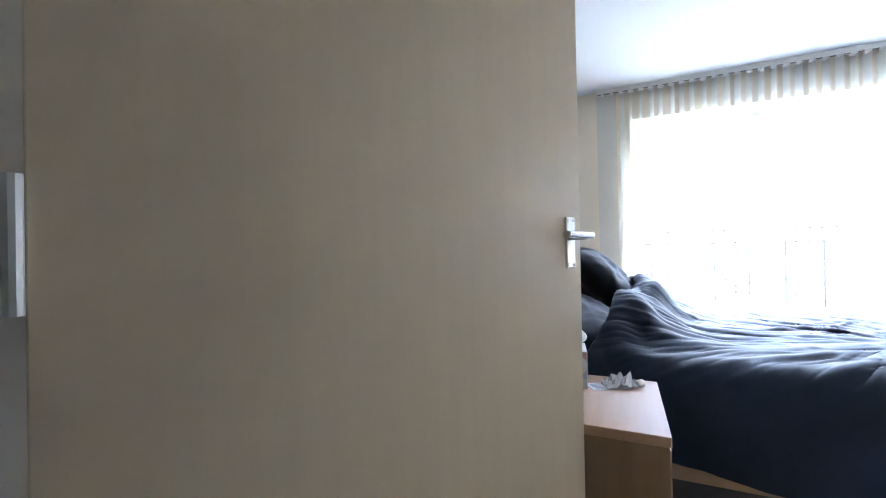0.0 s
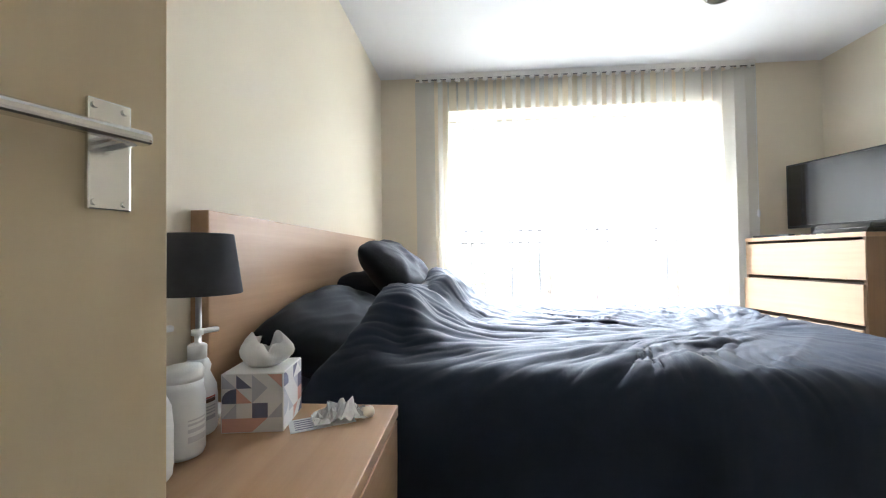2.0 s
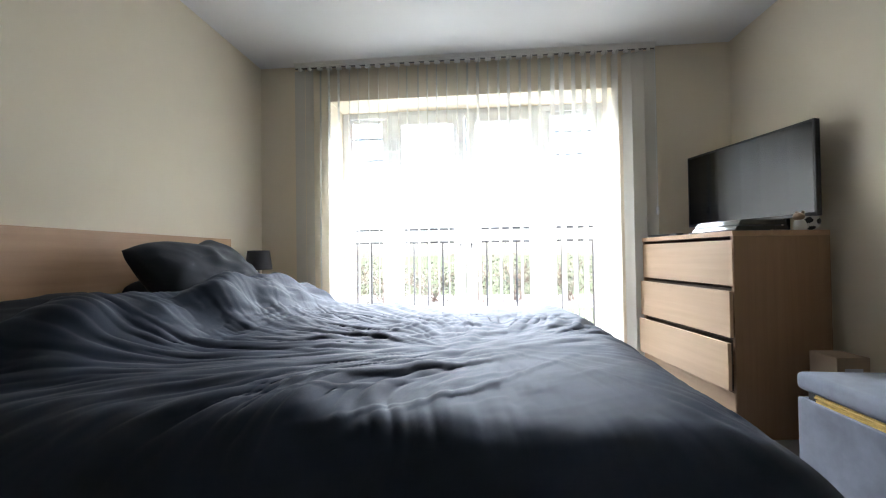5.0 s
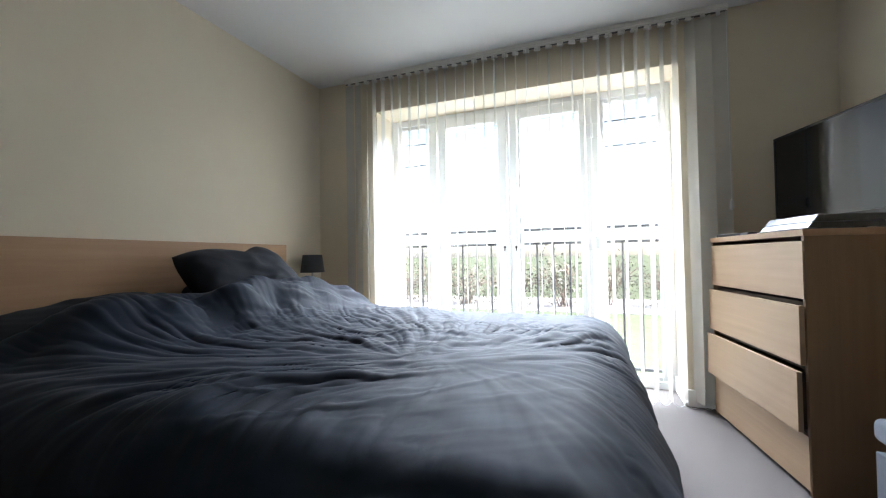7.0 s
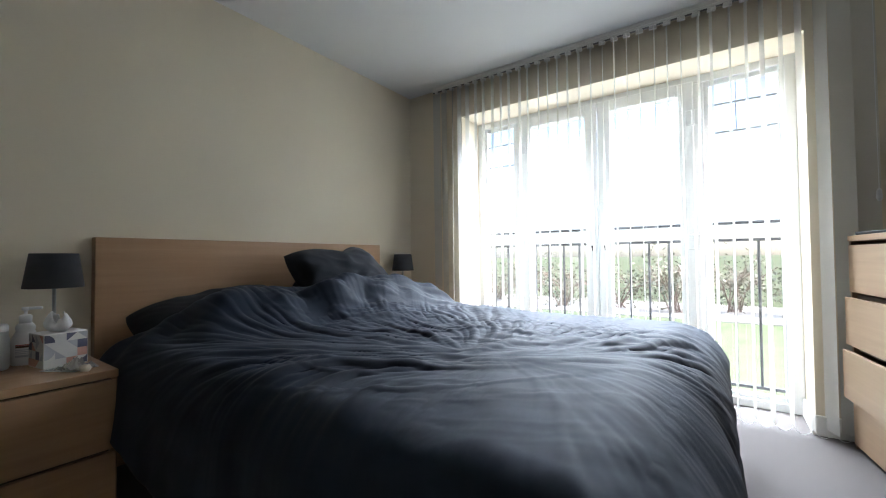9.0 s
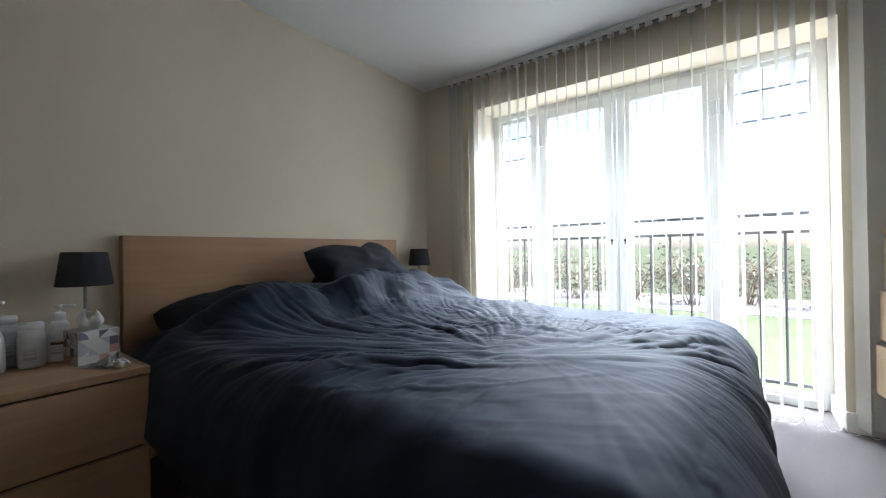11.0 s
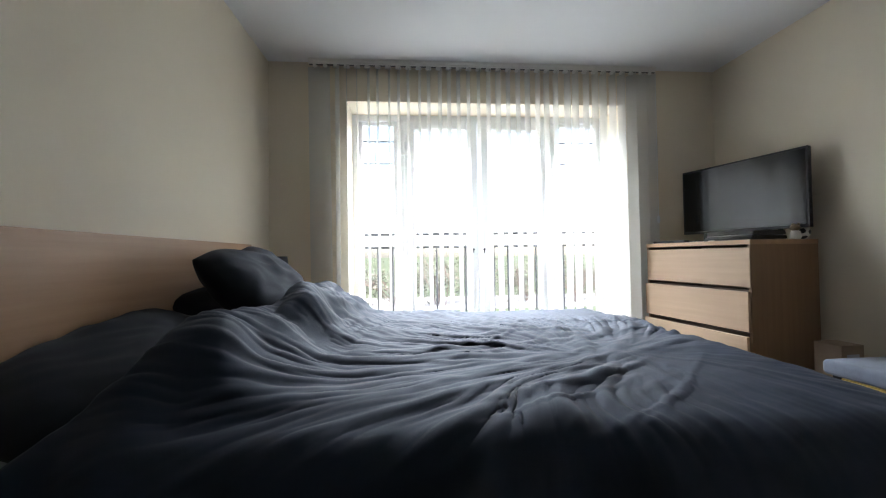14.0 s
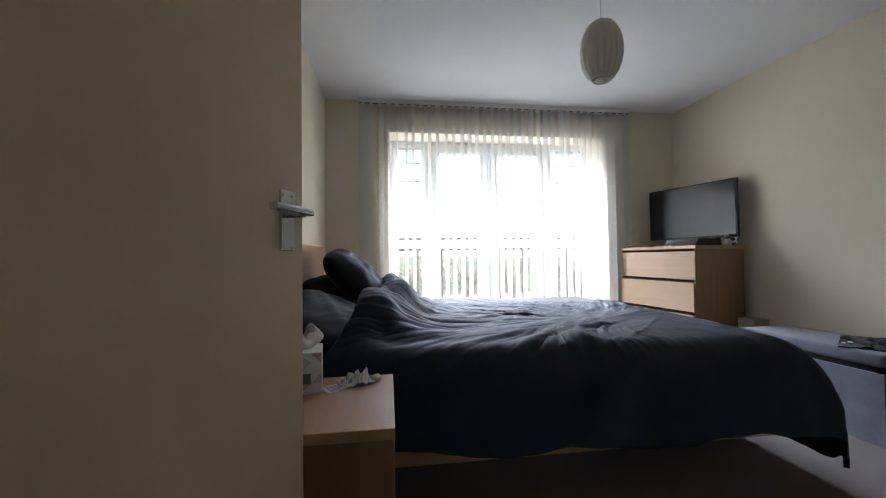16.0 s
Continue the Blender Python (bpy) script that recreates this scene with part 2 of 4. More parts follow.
def lathe(name, profile, mat, parent=None, seg=32, at=(0, 0, 0), flute=0.0, lobes=0, caps=True):
    bm = bmesh.new()
    rings = add_lathe(bm, profile, seg, at, flute, lobes)
    if caps:
        cap(bm, rings[0])
        cap(bm, rings[-1])
    return put(name, bm, mat, parent, smooth=True)


def add_tube(bm, points, radius, seg=8, mat=0):
    """A round bar through points."""
    rings = []
    pts = [Vector(p) for p in points]
    for i, p in enumerate(pts):
        d = (pts[min(i + 1, len(pts) - 1)] - pts[max(i - 1, 0)]).normalized()
        q = d.to_track_quat("Z", "Y").to_matrix()
        rings.append([bm.verts.new(p + q @ Vector((radius * math.cos(2 * math.pi * k / seg), radius * math.sin(2 * math.pi * k / seg), 0))) for k in range(seg)])
    for a, b in zip(rings, rings[1:]):
        for k in range(seg):
            f = bm.faces.new((a[k], a[(k + 1) % seg], b[(k + 1) % seg], b[k]))
            f.material_index = mat
    cap(bm, rings[0], mat)
    cap(bm, rings[-1], mat)


def empty(name, m):
    e = new(name)
    e.empty_display_size = 0.1
    e.matrix_basis = m
    return e


def setting(ob, label=""):
    return tagged(ob, label, kind="structure")


# ---- the room ----
T = 0.12
OUT = 0.34     # thickness of the outer wall
floor = setting(box("floor", (X0 - T, -1.3, -0.12), (X1 + T, Y1 + OUT, 0.0), M_CARPET, bevel=0), "short-pile beige-grey fitted carpet")
setting(box("ceiling", (X0 - T, -1.3, H), (X1 + T, Y1 + OUT, H + 0.12), M_CEIL, bevel=0), "plain white painted ceiling")
setting(box("wall_west", (X0 - T, Y0 - T, 0), (X0, Y1 + OUT, H), M_WALL, bevel=0), "cream painted wall behind the bed")
setting(box("wall_east", (X1, Y0 - T, 0), (X1 + T, Y1 + OUT, H), M_WALL, bevel=0), "cream painted wall beside the chest of drawers")


def wall_north():
    bm = bmesh.new()
    add_box(bm, (X0, Y1, 0), (WX0, Y1 + OUT, H))
    add_box(bm, (WX1, Y1, 0), (X1, Y1 + OUT, H))
    add_box(bm, (WX0, Y1, WZ1), (WX1, Y1 + OUT, H))
    return setting(put("wall_north", bm, M_WALL), "cream painted wall with a wide glazed door opening")


def wall_south():
    bm = bmesh.new()
    add_box(bm, (X0, Y0 - T, 0), (DX0 - 0.03, Y0, H))
    add_box(bm, (DX1 + 0.03, Y0 - T, 0), (X1, Y0, H))
    add_box(bm, (DX0 - 0.03, Y0 - T, DZ1 + 0.03), (DX1 + 0.03, Y0, H))
    return setting(put("wall_south", bm, M_WALL), "cream painted wall with the doorway")


wall_north()
wall_south()


def hall():
    bm = bmesh.new()
    add_box(bm, (X0 - T, -1.3, 0), (X0, Y0 - T, H))
    add_box(bm, (X1, -1.3, 0), (X1 + T, Y0 - T, H))
    add_box(bm, (X0 - T, -1.42, 0), (X1 + T, -1.3, H))
    return setting(put("hall_wall", bm, M_WALL), "cream painted hallway walls")


hall()


def door_frame():
    bm = bmesh.new()
    add_box(bm, (DX0 - 0.03, Y0 - T - 0.003, 0), (DX0, Y0 + 0.003, DZ1), 0.002)
    add_box(bm, (DX1, Y0 - T - 0.003, 0), (DX1 + 0.03, Y0 + 0.003, DZ1), 0.002)
    add_box(bm, (DX0 - 0.03, Y0 - T - 0.003, DZ1), (DX1 + 0.03, Y0 + 0.003, DZ1 + 0.03), 0.002)
    # casing on the room side
    add_box(bm, (DX1 + 0.02, Y0, 0), (DX1 + 0.085, Y0 + 0.018, DZ1 + 0.085), 0.004)
    add_box(bm, (DX0 - 0.05, Y0, DZ1 + 0.02), (DX1 + 0.02, Y0 + 0.016, DZ1 + 0.085), 0.004)
    add_box(bm, (DX0 - 0.052, Y0, 0), (DX0 - 0.012, Y0 + 0.018, DZ1 + 0.02), 0.004)
    return setting(put("door_frame", bm, M_TRIM), "white painted door frame and casing")


door_frame()


def skirting():
    h, d = 0.10, 0.016
    bm = bmesh.new()
    add_box(bm, (X0, Y0 + 0.02, 0), (X0 + d, Y1, h), 0.004)
    add_box(bm, (X1 - d, Y0, 0), (X1, Y1, h), 0.004)
    add_box(bm, (X0 + d, Y1 - d, 0), (WX0, Y1, h), 0.004)
    add_box(bm, (WX1, Y1 - d, 0), (X1 - d, Y1, h), 0.004)
    add_box(bm, (WX1 - d, Y1 - d, 0.0005), (WX1, YF, h), 0.004)
    add_box(bm, (WX0, Y1 - d, 0.0005), (WX0 + d, YF, h), 0.004)
    add_box(bm, (DX1 + 0.09, Y0, 0), (X1 - d, Y0 + d, h), 0.004)
    return setting(put("baseboard", bm, M_TRIM), "white painted skirting board")


skirting()


# ---- glazed garden doors ----
def glazing_frame(bm, x0, x1, z0, z1, y0, y1, w, wb=None):
    wb = wb or w
    add_box(bm, (x0, y0, z0), (x0 + w, y1, z1), 0.006)
    add_box(bm, (x1 - w, y0, z0), (x1, y1, z1), 0.006)
    add_box(bm, (x0 + w, y0 + 0.001, z1 - w), (x1 - w, y1 - 0.001, z1), 0.006)
    add_box(bm, (x0 + w, y0 + 0.001, z0), (x1 - w, y1 - 0.001, z0 + wb), 0.006)


def garden_doors():
    root = setting(empty("window_1", pose(0, 0, 0)), "white upvc French doors between two glazed side panels")
    xs = (WX0, 0.83, 1.445, 2.06, WX1)
    bm = bmesh.new()
    fw = 0.05
    add_box(bm, (WX0, YF, 0.0), (WX0 + fw, YF + 0.07, WZ1), 0.005)
    add_box(bm, (WX1 - fw, YF, 0.0), (WX1, YF + 0.07, WZ1), 0.005)
    add_box(bm, (WX0 + fw, YF + 0.001, WZ1 - fw), (WX1 - fw, YF + 0.069, WZ1), 0.005)
    add_box(bm, (WX0 + fw, YF + 0.001, 0.0), (WX1 - fw, YF + 0.069, 0.05), 0.005)
    for x in (xs[1], xs[3]):
        add_box(bm, (x - 0.035, YF + 0.002, 0.05), (x + 0.035, YF + 0.068, WZ1 - fw), 0.005)
    put("frame", bm, M_UPVC, root)
    # fixed side panels
    for a, b in ((xs[0] + fw, xs[1] - 0.035), (xs[3] + 0.035, xs[4] - fw)):
        bm = bmesh.new()
        glazing_frame(bm, a, b, 0.05, WZ1 - fw, YF + 0.02, YF + 0.06, 0.03)
        put("bead", bm, M_UPVC, root)
        g = box("pane", (a + 0.02, YF + 0.034, 0.07), (b - 0.02, YF + 0.042, WZ1 - fw - 0.02), M_GLASS, root, 0)
        g.visible_shadow = False
        bm = bmesh.new()
        for z in (1.69, 1.87):
            add_box(bm, (a + 0.03, YF + 0.027, z - 0.007), (b - 0.03, YF + 0.033, z + 0.007))
        xm = a + 0.42 * (b - a)
        add_box(bm, (xm - 0.003, YF + 0.0275, 1.695), (xm + 0.003, YF + 0.0325, 1.865))
        add_box(bm, (xm - 0.003, YF + 0.0275, 1.875), (xm + 0.003, YF + 0.0325, 2.0))
        put("glazing_bar", bm, M_BAR, root)
    # the two door leaves
    for a, b, side in ((xs[1] + 0.02, xs[2] - 0.004, 1), (xs[2] + 0.004, xs[3] - 0.02, -1)):
        bm = bmesh.new()
        glazing_frame(bm, a, b, 0.055, WZ1 - 0.04, YF - 0.022, YF + 0.05, 0.085, 0.1)
        leaf = put("door", bm, M_UPVC, root)
        g = box("pane", (a + 0.075, YF + 0.012, 0.14), (b - 0.075, YF + 0.02, WZ1 - 0.115), M_GLASS, leaf, 0)
        g.visible_shadow = False
        # trickle strip along the head of the glass
        box("vent", (a + 0.10, YF - 0.034, WZ1 - 0.122), (b - 0.10, YF - 0.022, WZ1 - 0.104), M_UPVC, leaf, 0.003)
        xh = b - 0.04 if side > 0 else a + 0.04
        bm = bmesh.new()
        add_lathe_y(bm, (xh, YF - 0.024, 0.985), 0.009, 0.006)
        add_box(bm, (xh - 0.0035, YF - 0.0285, 0.955), (xh + 0.0035, YF - 0.022, 0.985), 0.001)
        put("keyhole", bm, M_BLACK, leaf)
        xg = a + 0.0 if side > 0 else b
        for z in (0.22, 1.0, 1.80):
            bm = bmesh.new()
            add_box(bm, (xg - 0.045, YF - 0.034, z - 0.05), (xg + 0.045, YF - 0.022, z + 0.05), 0.004)
            add_tube(bm, [(xg, YF - 0.036, z - 0.05), (xg, YF - 0.036, z + 0.05)], 0.009)
            put("hinge", bm, M_UPVC, leaf)
    return root


def add_lathe_y(bm, at, r, d, seg=16):
    a = [bm.verts.new((at[0] + r * math.cos(2 * math.pi * i / seg), at[1] - d / 2, at[2] + r * math.sin(2 * math.pi * i / seg))) for i in range(seg)]
    b = [bm.verts.new((v.co.x, at[1] + d / 2, v.co.z)) for v in a]
    for i in range(seg):
        bm.faces.new((a[i], a[(i + 1) % seg], b[(i + 1) % seg], b[i]))
    bm.faces.new(a)
    bm.faces.new(b)


garden_doors()


# ---- vertical blind ----
def vertical_blind():
    root = tagged(empty("vertical_blind", pose(0, 4.08, 0)), "cream fabric vertical blind with open hanging slats", "blind")
    x0, x1 = 0.184, 2.785
    bm = bmesh.new()
    add_box(bm, (x0, -0.012, 2.322), (x1, 0.012, 2.338), 0.003)
    add_box(bm, (x0, -0.017, 2.336), (x1, 0.017, H), 0.003)
    put("headrail", bm, M_TRIM, root)
    # added dark strip: gives the shaded gaps between hangers under the rail
    box("gap_shade_strip", (x0 + 0.004, -0.006, 2.316), (x1 - 0.004, 0.006, 2.323), M_GAP_SHADE, root, 0.001)
    n, top, bottom, wid = 35, 2.306, 0.035, 0.089
    bm = bmesh.new()
    cols = 5
    grid = []
    for i in range(cols):
        u = i / (cols - 1) - 0.5
        grid.append([bm.verts.new((0.004 * (1 - 4 * u * u), u * wid, z)) for z in (bottom, bottom + 0.03, 0.6, 1.2, 1.8, top)])
    for p, q in zip(grid, grid[1:]):
        for j in range(5):
            bm.faces.new((p[j], q[j], q[j + 1], p[j + 1]))
    slat = put("slat", bm, M_SLAT, root, smooth=True)
    hook = None
    rnd = random.Random(4)
    for k in range(n):
        x = x0 + 0.045 + k * (x1 - x0 - 0.09) / (n - 1)
        turn = 14 - 9 * k / n + rnd.uniform(-4.5, 4.5)
        if k < 3:
            turn = (78, 64, 30)[k]
        if k > n - 4:
            turn = (24, 55, 72)[k - n + 3]
        ob = slat if k == 0 else new("slat", slat.data)
        ob.parent = root
        ob.matrix_basis = pose(x, 0, 0, rnd.uniform(-0.25, 0.25), rnd.uniform(-0.2, 0.2), turn)
        if hook is None:
            bm = bmesh.new()
            add_box(bm, (-0.020, -0.010, 2.300), (0.020, 0.010, 2.3205), 0.002)
            hook = put("hanger", bm, M_TRIM, root)
            ob2 = hook
        else:
            ob2 = new("hanger", hook.data)
            ob2.parent = root
        ob2.matrix_basis = pose(x, 0, 0, 0, 0, turn)
    # bead chain that links the feet of the slats
    bm = bmesh.new()
    step = (x1 - x0 - 0.09) / (n - 1)
    for k in range(n - 1):
        x = x0 + 0.045 + k * step
        add_tube(bm, [(x + step * u, -0.035, 0.045 - 0.03 * (1 - (2 * u - 1) ** 2)) for u in (0, 0.2, 0.4, 0.6, 0.8, 1)], 0.0012, 5)
    tagged(put("bead_chain", bm, M_WHITE_PLASTIC, root), kind="stuff")
    # pull cord with its weight
    bm = bmesh.new()
    add_tube(bm, [(x1 - 0.012, -0.02, 2.31), (x1 - 0.014, -0.021, 1.7), (x1 - 0.012, -0.02, 1.21)], 0.0018, 6)
    add_lathe(bm, [(0.003, 0.0), (0.009, -0.01), (0.011, -0.045), (0.006, -0.06)], 12, (x1 - 0.012, -0.02, 1.22))
    put("pull_cord", bm, M_MILKY, root)
    return root


vertical_blind()


# ---- bedroom door, open ----
def room_door():
    """Flush veneered leaf; local x runs from hinge to lock edge, -y faces the room."""
    hinge, edge = Vector((-0.045, 0.535)), Vector((0.258, 1.400))
    d = edge - hinge
    L = d.length
    root = setting(box("door_1", (0, 0.0, 0.006), (L, 0.04, 1.985), M_DOOR, bevel=0.0015, m=None), "flush beige veneered bedroom door standing open")
    root.matrix_basis = pose(hinge.x, hinge.y, 0, 0, 0, math.degrees(math.atan2(d.y, d.x)))
    c = L - 0.062
    bm = bmesh.new()
    add_box(bm, (c - 0.02, -0.007, 0.945), (c + 0.02, 0.0, 1.062), 0.002)
    for sx in (-0.0135, 0.0135):
        for z in (0.953, 1.054):
            add_lathe_y(bm, (c + sx, -0.008, z), 0.0035, 0.003, 10)
    put("handle_plate", bm, M_CHROME, root, m=None)
    bm = bmesh.new()
    zc = 1.018
    add_lathe_y(bm, (c, -0.024, zc), 0.009, 0.036)
    add_box(bm, (c - 0.105, -0.056, zc - 0.006), (c + 0.016, -0.037, zc + 0.008), 0.005, 3)
    put("lever", bm, M_CHROME, root)
    for z in (0.25, 1.0, 1.75):
        bm = bmesh.new()
        add_tube(bm, [(-0.006, -0.006, z - 0.05), (-0.006, -0.006, z + 0.05)], 0.006, 10)
        add_box(bm, (-0.004, -0.004, z - 0.05), (0.0, 0.03, z + 0.05), 0.001)
        put("hinge", bm, M_TRIM, root)
    return root


room_door()


# ---- bed ----
BX0, BX1, BY0, BY1 = -0.06, 2.06, 1.925, 3.675
TOP = 0.565


def bed():
    root = tagged(empty("bed", pose(0, 0, 0)), "oak-veneered double bed frame with a tall plain headboard", "bed")
    box("headboard", (X0 + 0.004, BY0, 0.0), (BX0, BY1, 1.022), M_OAK_Y, root, 0.003)
    for y in (BY0 + 0.012, BY1 - 0.045):
        box("side_rail", (BX0, y, 0.20), (BX1, y + 0.033, 0.38), M_OAK_X, root)
    box("footboard", (BX1 - 0.035, BY0 + 0.047, 0.20), (BX1, BY1 - 0.047, 0.38), M_OAK_Y, root)
    for y in (BY0 + 0.45, BY1 - 0.65):
        # legs take the oak with shade in its colour
        box("leg", (BX1 - 0.40, y + 0.10, 0.0), (BX1 - 0.34, y + 0.18, 0.249), M_OAK_Z_SHADED, root)
    box("slat_base", (BX0 + 0.01, BY0 + 0.05, 0.25), (BX1 - 0.04, BY1 - 0.05, 0.30), M_PALE, root)
    return root


bed()
tagged(box("mattress", (BX0 + 0.01, BY0 + 0.055, 0.301), (BX1 - 0.05, BY1 - 0.055, TOP - 0.055), M_SHEET, bevel=0.045, seg=4), "mattress in a grey fitted sheet on the bed frame", "mattress")


def ridge(n, k=2.2):
    """A rounded fold along the line where n is zero."""
    return math.exp(-(n * k * 1.55) ** 2)


def bell(d, w):
    return math.exp(-(d / w) ** 2)


def crease(x, y, ax, ay, bx, by, w):
    """1 along the line from a to b, falling off within w."""
    dx, dy = bx - ax, by - ay
    ll = dx * dx + dy * dy
    s = ((x - ax) * dx + (y - ay) * dy) / ll
    if s < -0.15 or s > 1.15:
        return 0.0
    px, py = ax + s * dx, ay + s * dy
    fade = min(1, max(0, (s + 0.15) / 0.3)) * min(1, max(0, (1.15 - s) / 0.3))
    return fade * bell(math.hypot(x - px, y - py), w)


CREASES = (
    (0.55, 2.15, 1.42, 2.52, 0.020, 0.018), (0.75, 2.02, 1.50, 2.42, 0.022, 0.020), (0.95, 1.98, 1.55, 2.40, 0.020, 0.020),
    (1.42, 2.30, 1.55, 2.78, 0.020, 0.026), (1.50, 2.42, 1.92, 2.62, 0.020, 0.020), (1.52, 2.50, 2.00, 2.95, 0.022, 0.018),
    (0.80, 2.60, 1.55, 2.70, 0.018, 0.015), (0.90, 2.80, 1.70, 2.86, 0.018, 0.014), (0.60, 2.45, 1.30, 2.62, 0.020, 0.015),
    (1.55, 2.70, 2.05, 3.15, 0.020, 0.016), (1.25, 2.15, 1.48, 2.46, 0.024, 0.018), (0.50, 2.30, 0.95, 2.44, 0.020, 0.016),
    (1.60, 2.85, 2.10, 3.30, 0.020, 0.014), (1.0, 3.0, 1.9, 3.12, 0.02, 0.012),
)


def duvet_height(x, y):
    """Folds and puffiness of the cover over its plain top, in metres."""
    w = 0.10 * noise.noise((x * 1.3, y * 1.3, 3.1)) + 0.05 * noise.noise((x * 3.1, y * 3.1, 7.7))
    # folds run out from a gathered knot on the foot half of the bed
    cx, cy = x - 1.52 + 1.5 * w, y - 2.50 + 0.14 * noise.noise((x * 1.6, y * 1.6, 12.0))
    rr = math.hypot(cx, cy) + 1e-6
    c, q = cx / rr, cy / rr
    patch = 0.45 + 1.1 * max(0, noise.noise((x * 1.9, y * 1.9, 20.0)) + 0.35)
    h = 0.0095 * ridge(noise.noise((2.6 * c, 2.6 * q, rr * 1.1)), 5.0) * min(1.0, rr / 0.35)
    h += 0.0090 * ridge(noise.noise((7.5 * c, 7.5 * q, rr * 1.3 + 5)), 4.6) * min(1.0, rr / 0.5)
    h += 0.0085 * ridge(noise.noise((16.0 * c, 16.0 * q, rr * 1.7 + 9)), 4.0) * min(1.0, rr / 0.7) ** 2
    h += 0.0058 * ridge(noise.noise((31.0 * c, 31.0 * q, rr * 2.2 + 14)), 3.6) * min(1.0, rr / 1.0) ** 3
    # a few long creases slant across the middle, most of all round the knot
    h += 0.0085 * ridge(noise.noise((x * 1.0 + y * 0.9, y * 6.5 - x * 4.2 + 2 * w, 31.0)), 7.0) * bell(rr - 0.15, 0.45)
    h += 0.0030 * ridge(noise.noise((x * 1.6 + y * 1.2, y * 14.0 - x * 7.0 + 3 * w, 37.0)), 4.0)
    smooth_foot = min(1.0, max(0.0, (x - 1.55) / 0.25)) * min(1.0, max(0.0, (2.75 - y) / 0.3))
    h *= patch * (0.46 + 0.55 * bell(rr - 0.6, 0.55)) * (1 - 0.5 * smooth_foot)
    lump = 1 / (1 + math.exp(-(y - 2.55) / 0.1)) * bell(x - 0.44, 0.30)
    h *= (1 - 0.55 * lump) * (0.30 + 0.70 * min(1.0, max(0.0, (y - 1.85) / 0.25))) * (1 - 0.6 * bell(math.hypot((x - 1.95) * 0.8, y - 2.1), 0.40))
    h += lump * (0.045 * noise.noise((x * 4.5, y * 4.5, 70.0)) + 0.020 * ridge(noise.noise((0.8 * x + 1.6 * y, 7.5 * (x - 0.35 * y), 75.0)), 2.4) + 0.009 * ridge(noise.noise((2 * x + 4 * y, 19 * (x - 0.3 * y), 77.0)), 2.6))
    h += 0.018 * noise.noise((x * 1.5, y * 1.5, 40.0)) + 0.010 * noise.noise((x * 4.0, y * 4.0, 44.0)) + 0.003 * noise.noise((x * 13.0, y * 13.0, 48.0))
    k = 0.0
    for ax, ay, bx, by, wd, hh in CREASES:
        k += hh * crease(x + 0.5 * w, y + 0.3 * w, ax, ay, bx, by, wd)
    return h + 0.009 * math.tanh(k / 0.024)


def over(d, r):
    """A cloth that runs d past an edge: how far out it lies and how far down it hangs."""
    if d <= 0:
        return d, 0.0
    q = r * math.pi / 2
    if d < q:
        return r * math.sin(d / r), r * (1 - math.cos(d / r))
    return r + 0.10 * (d - q), r + (d - q)


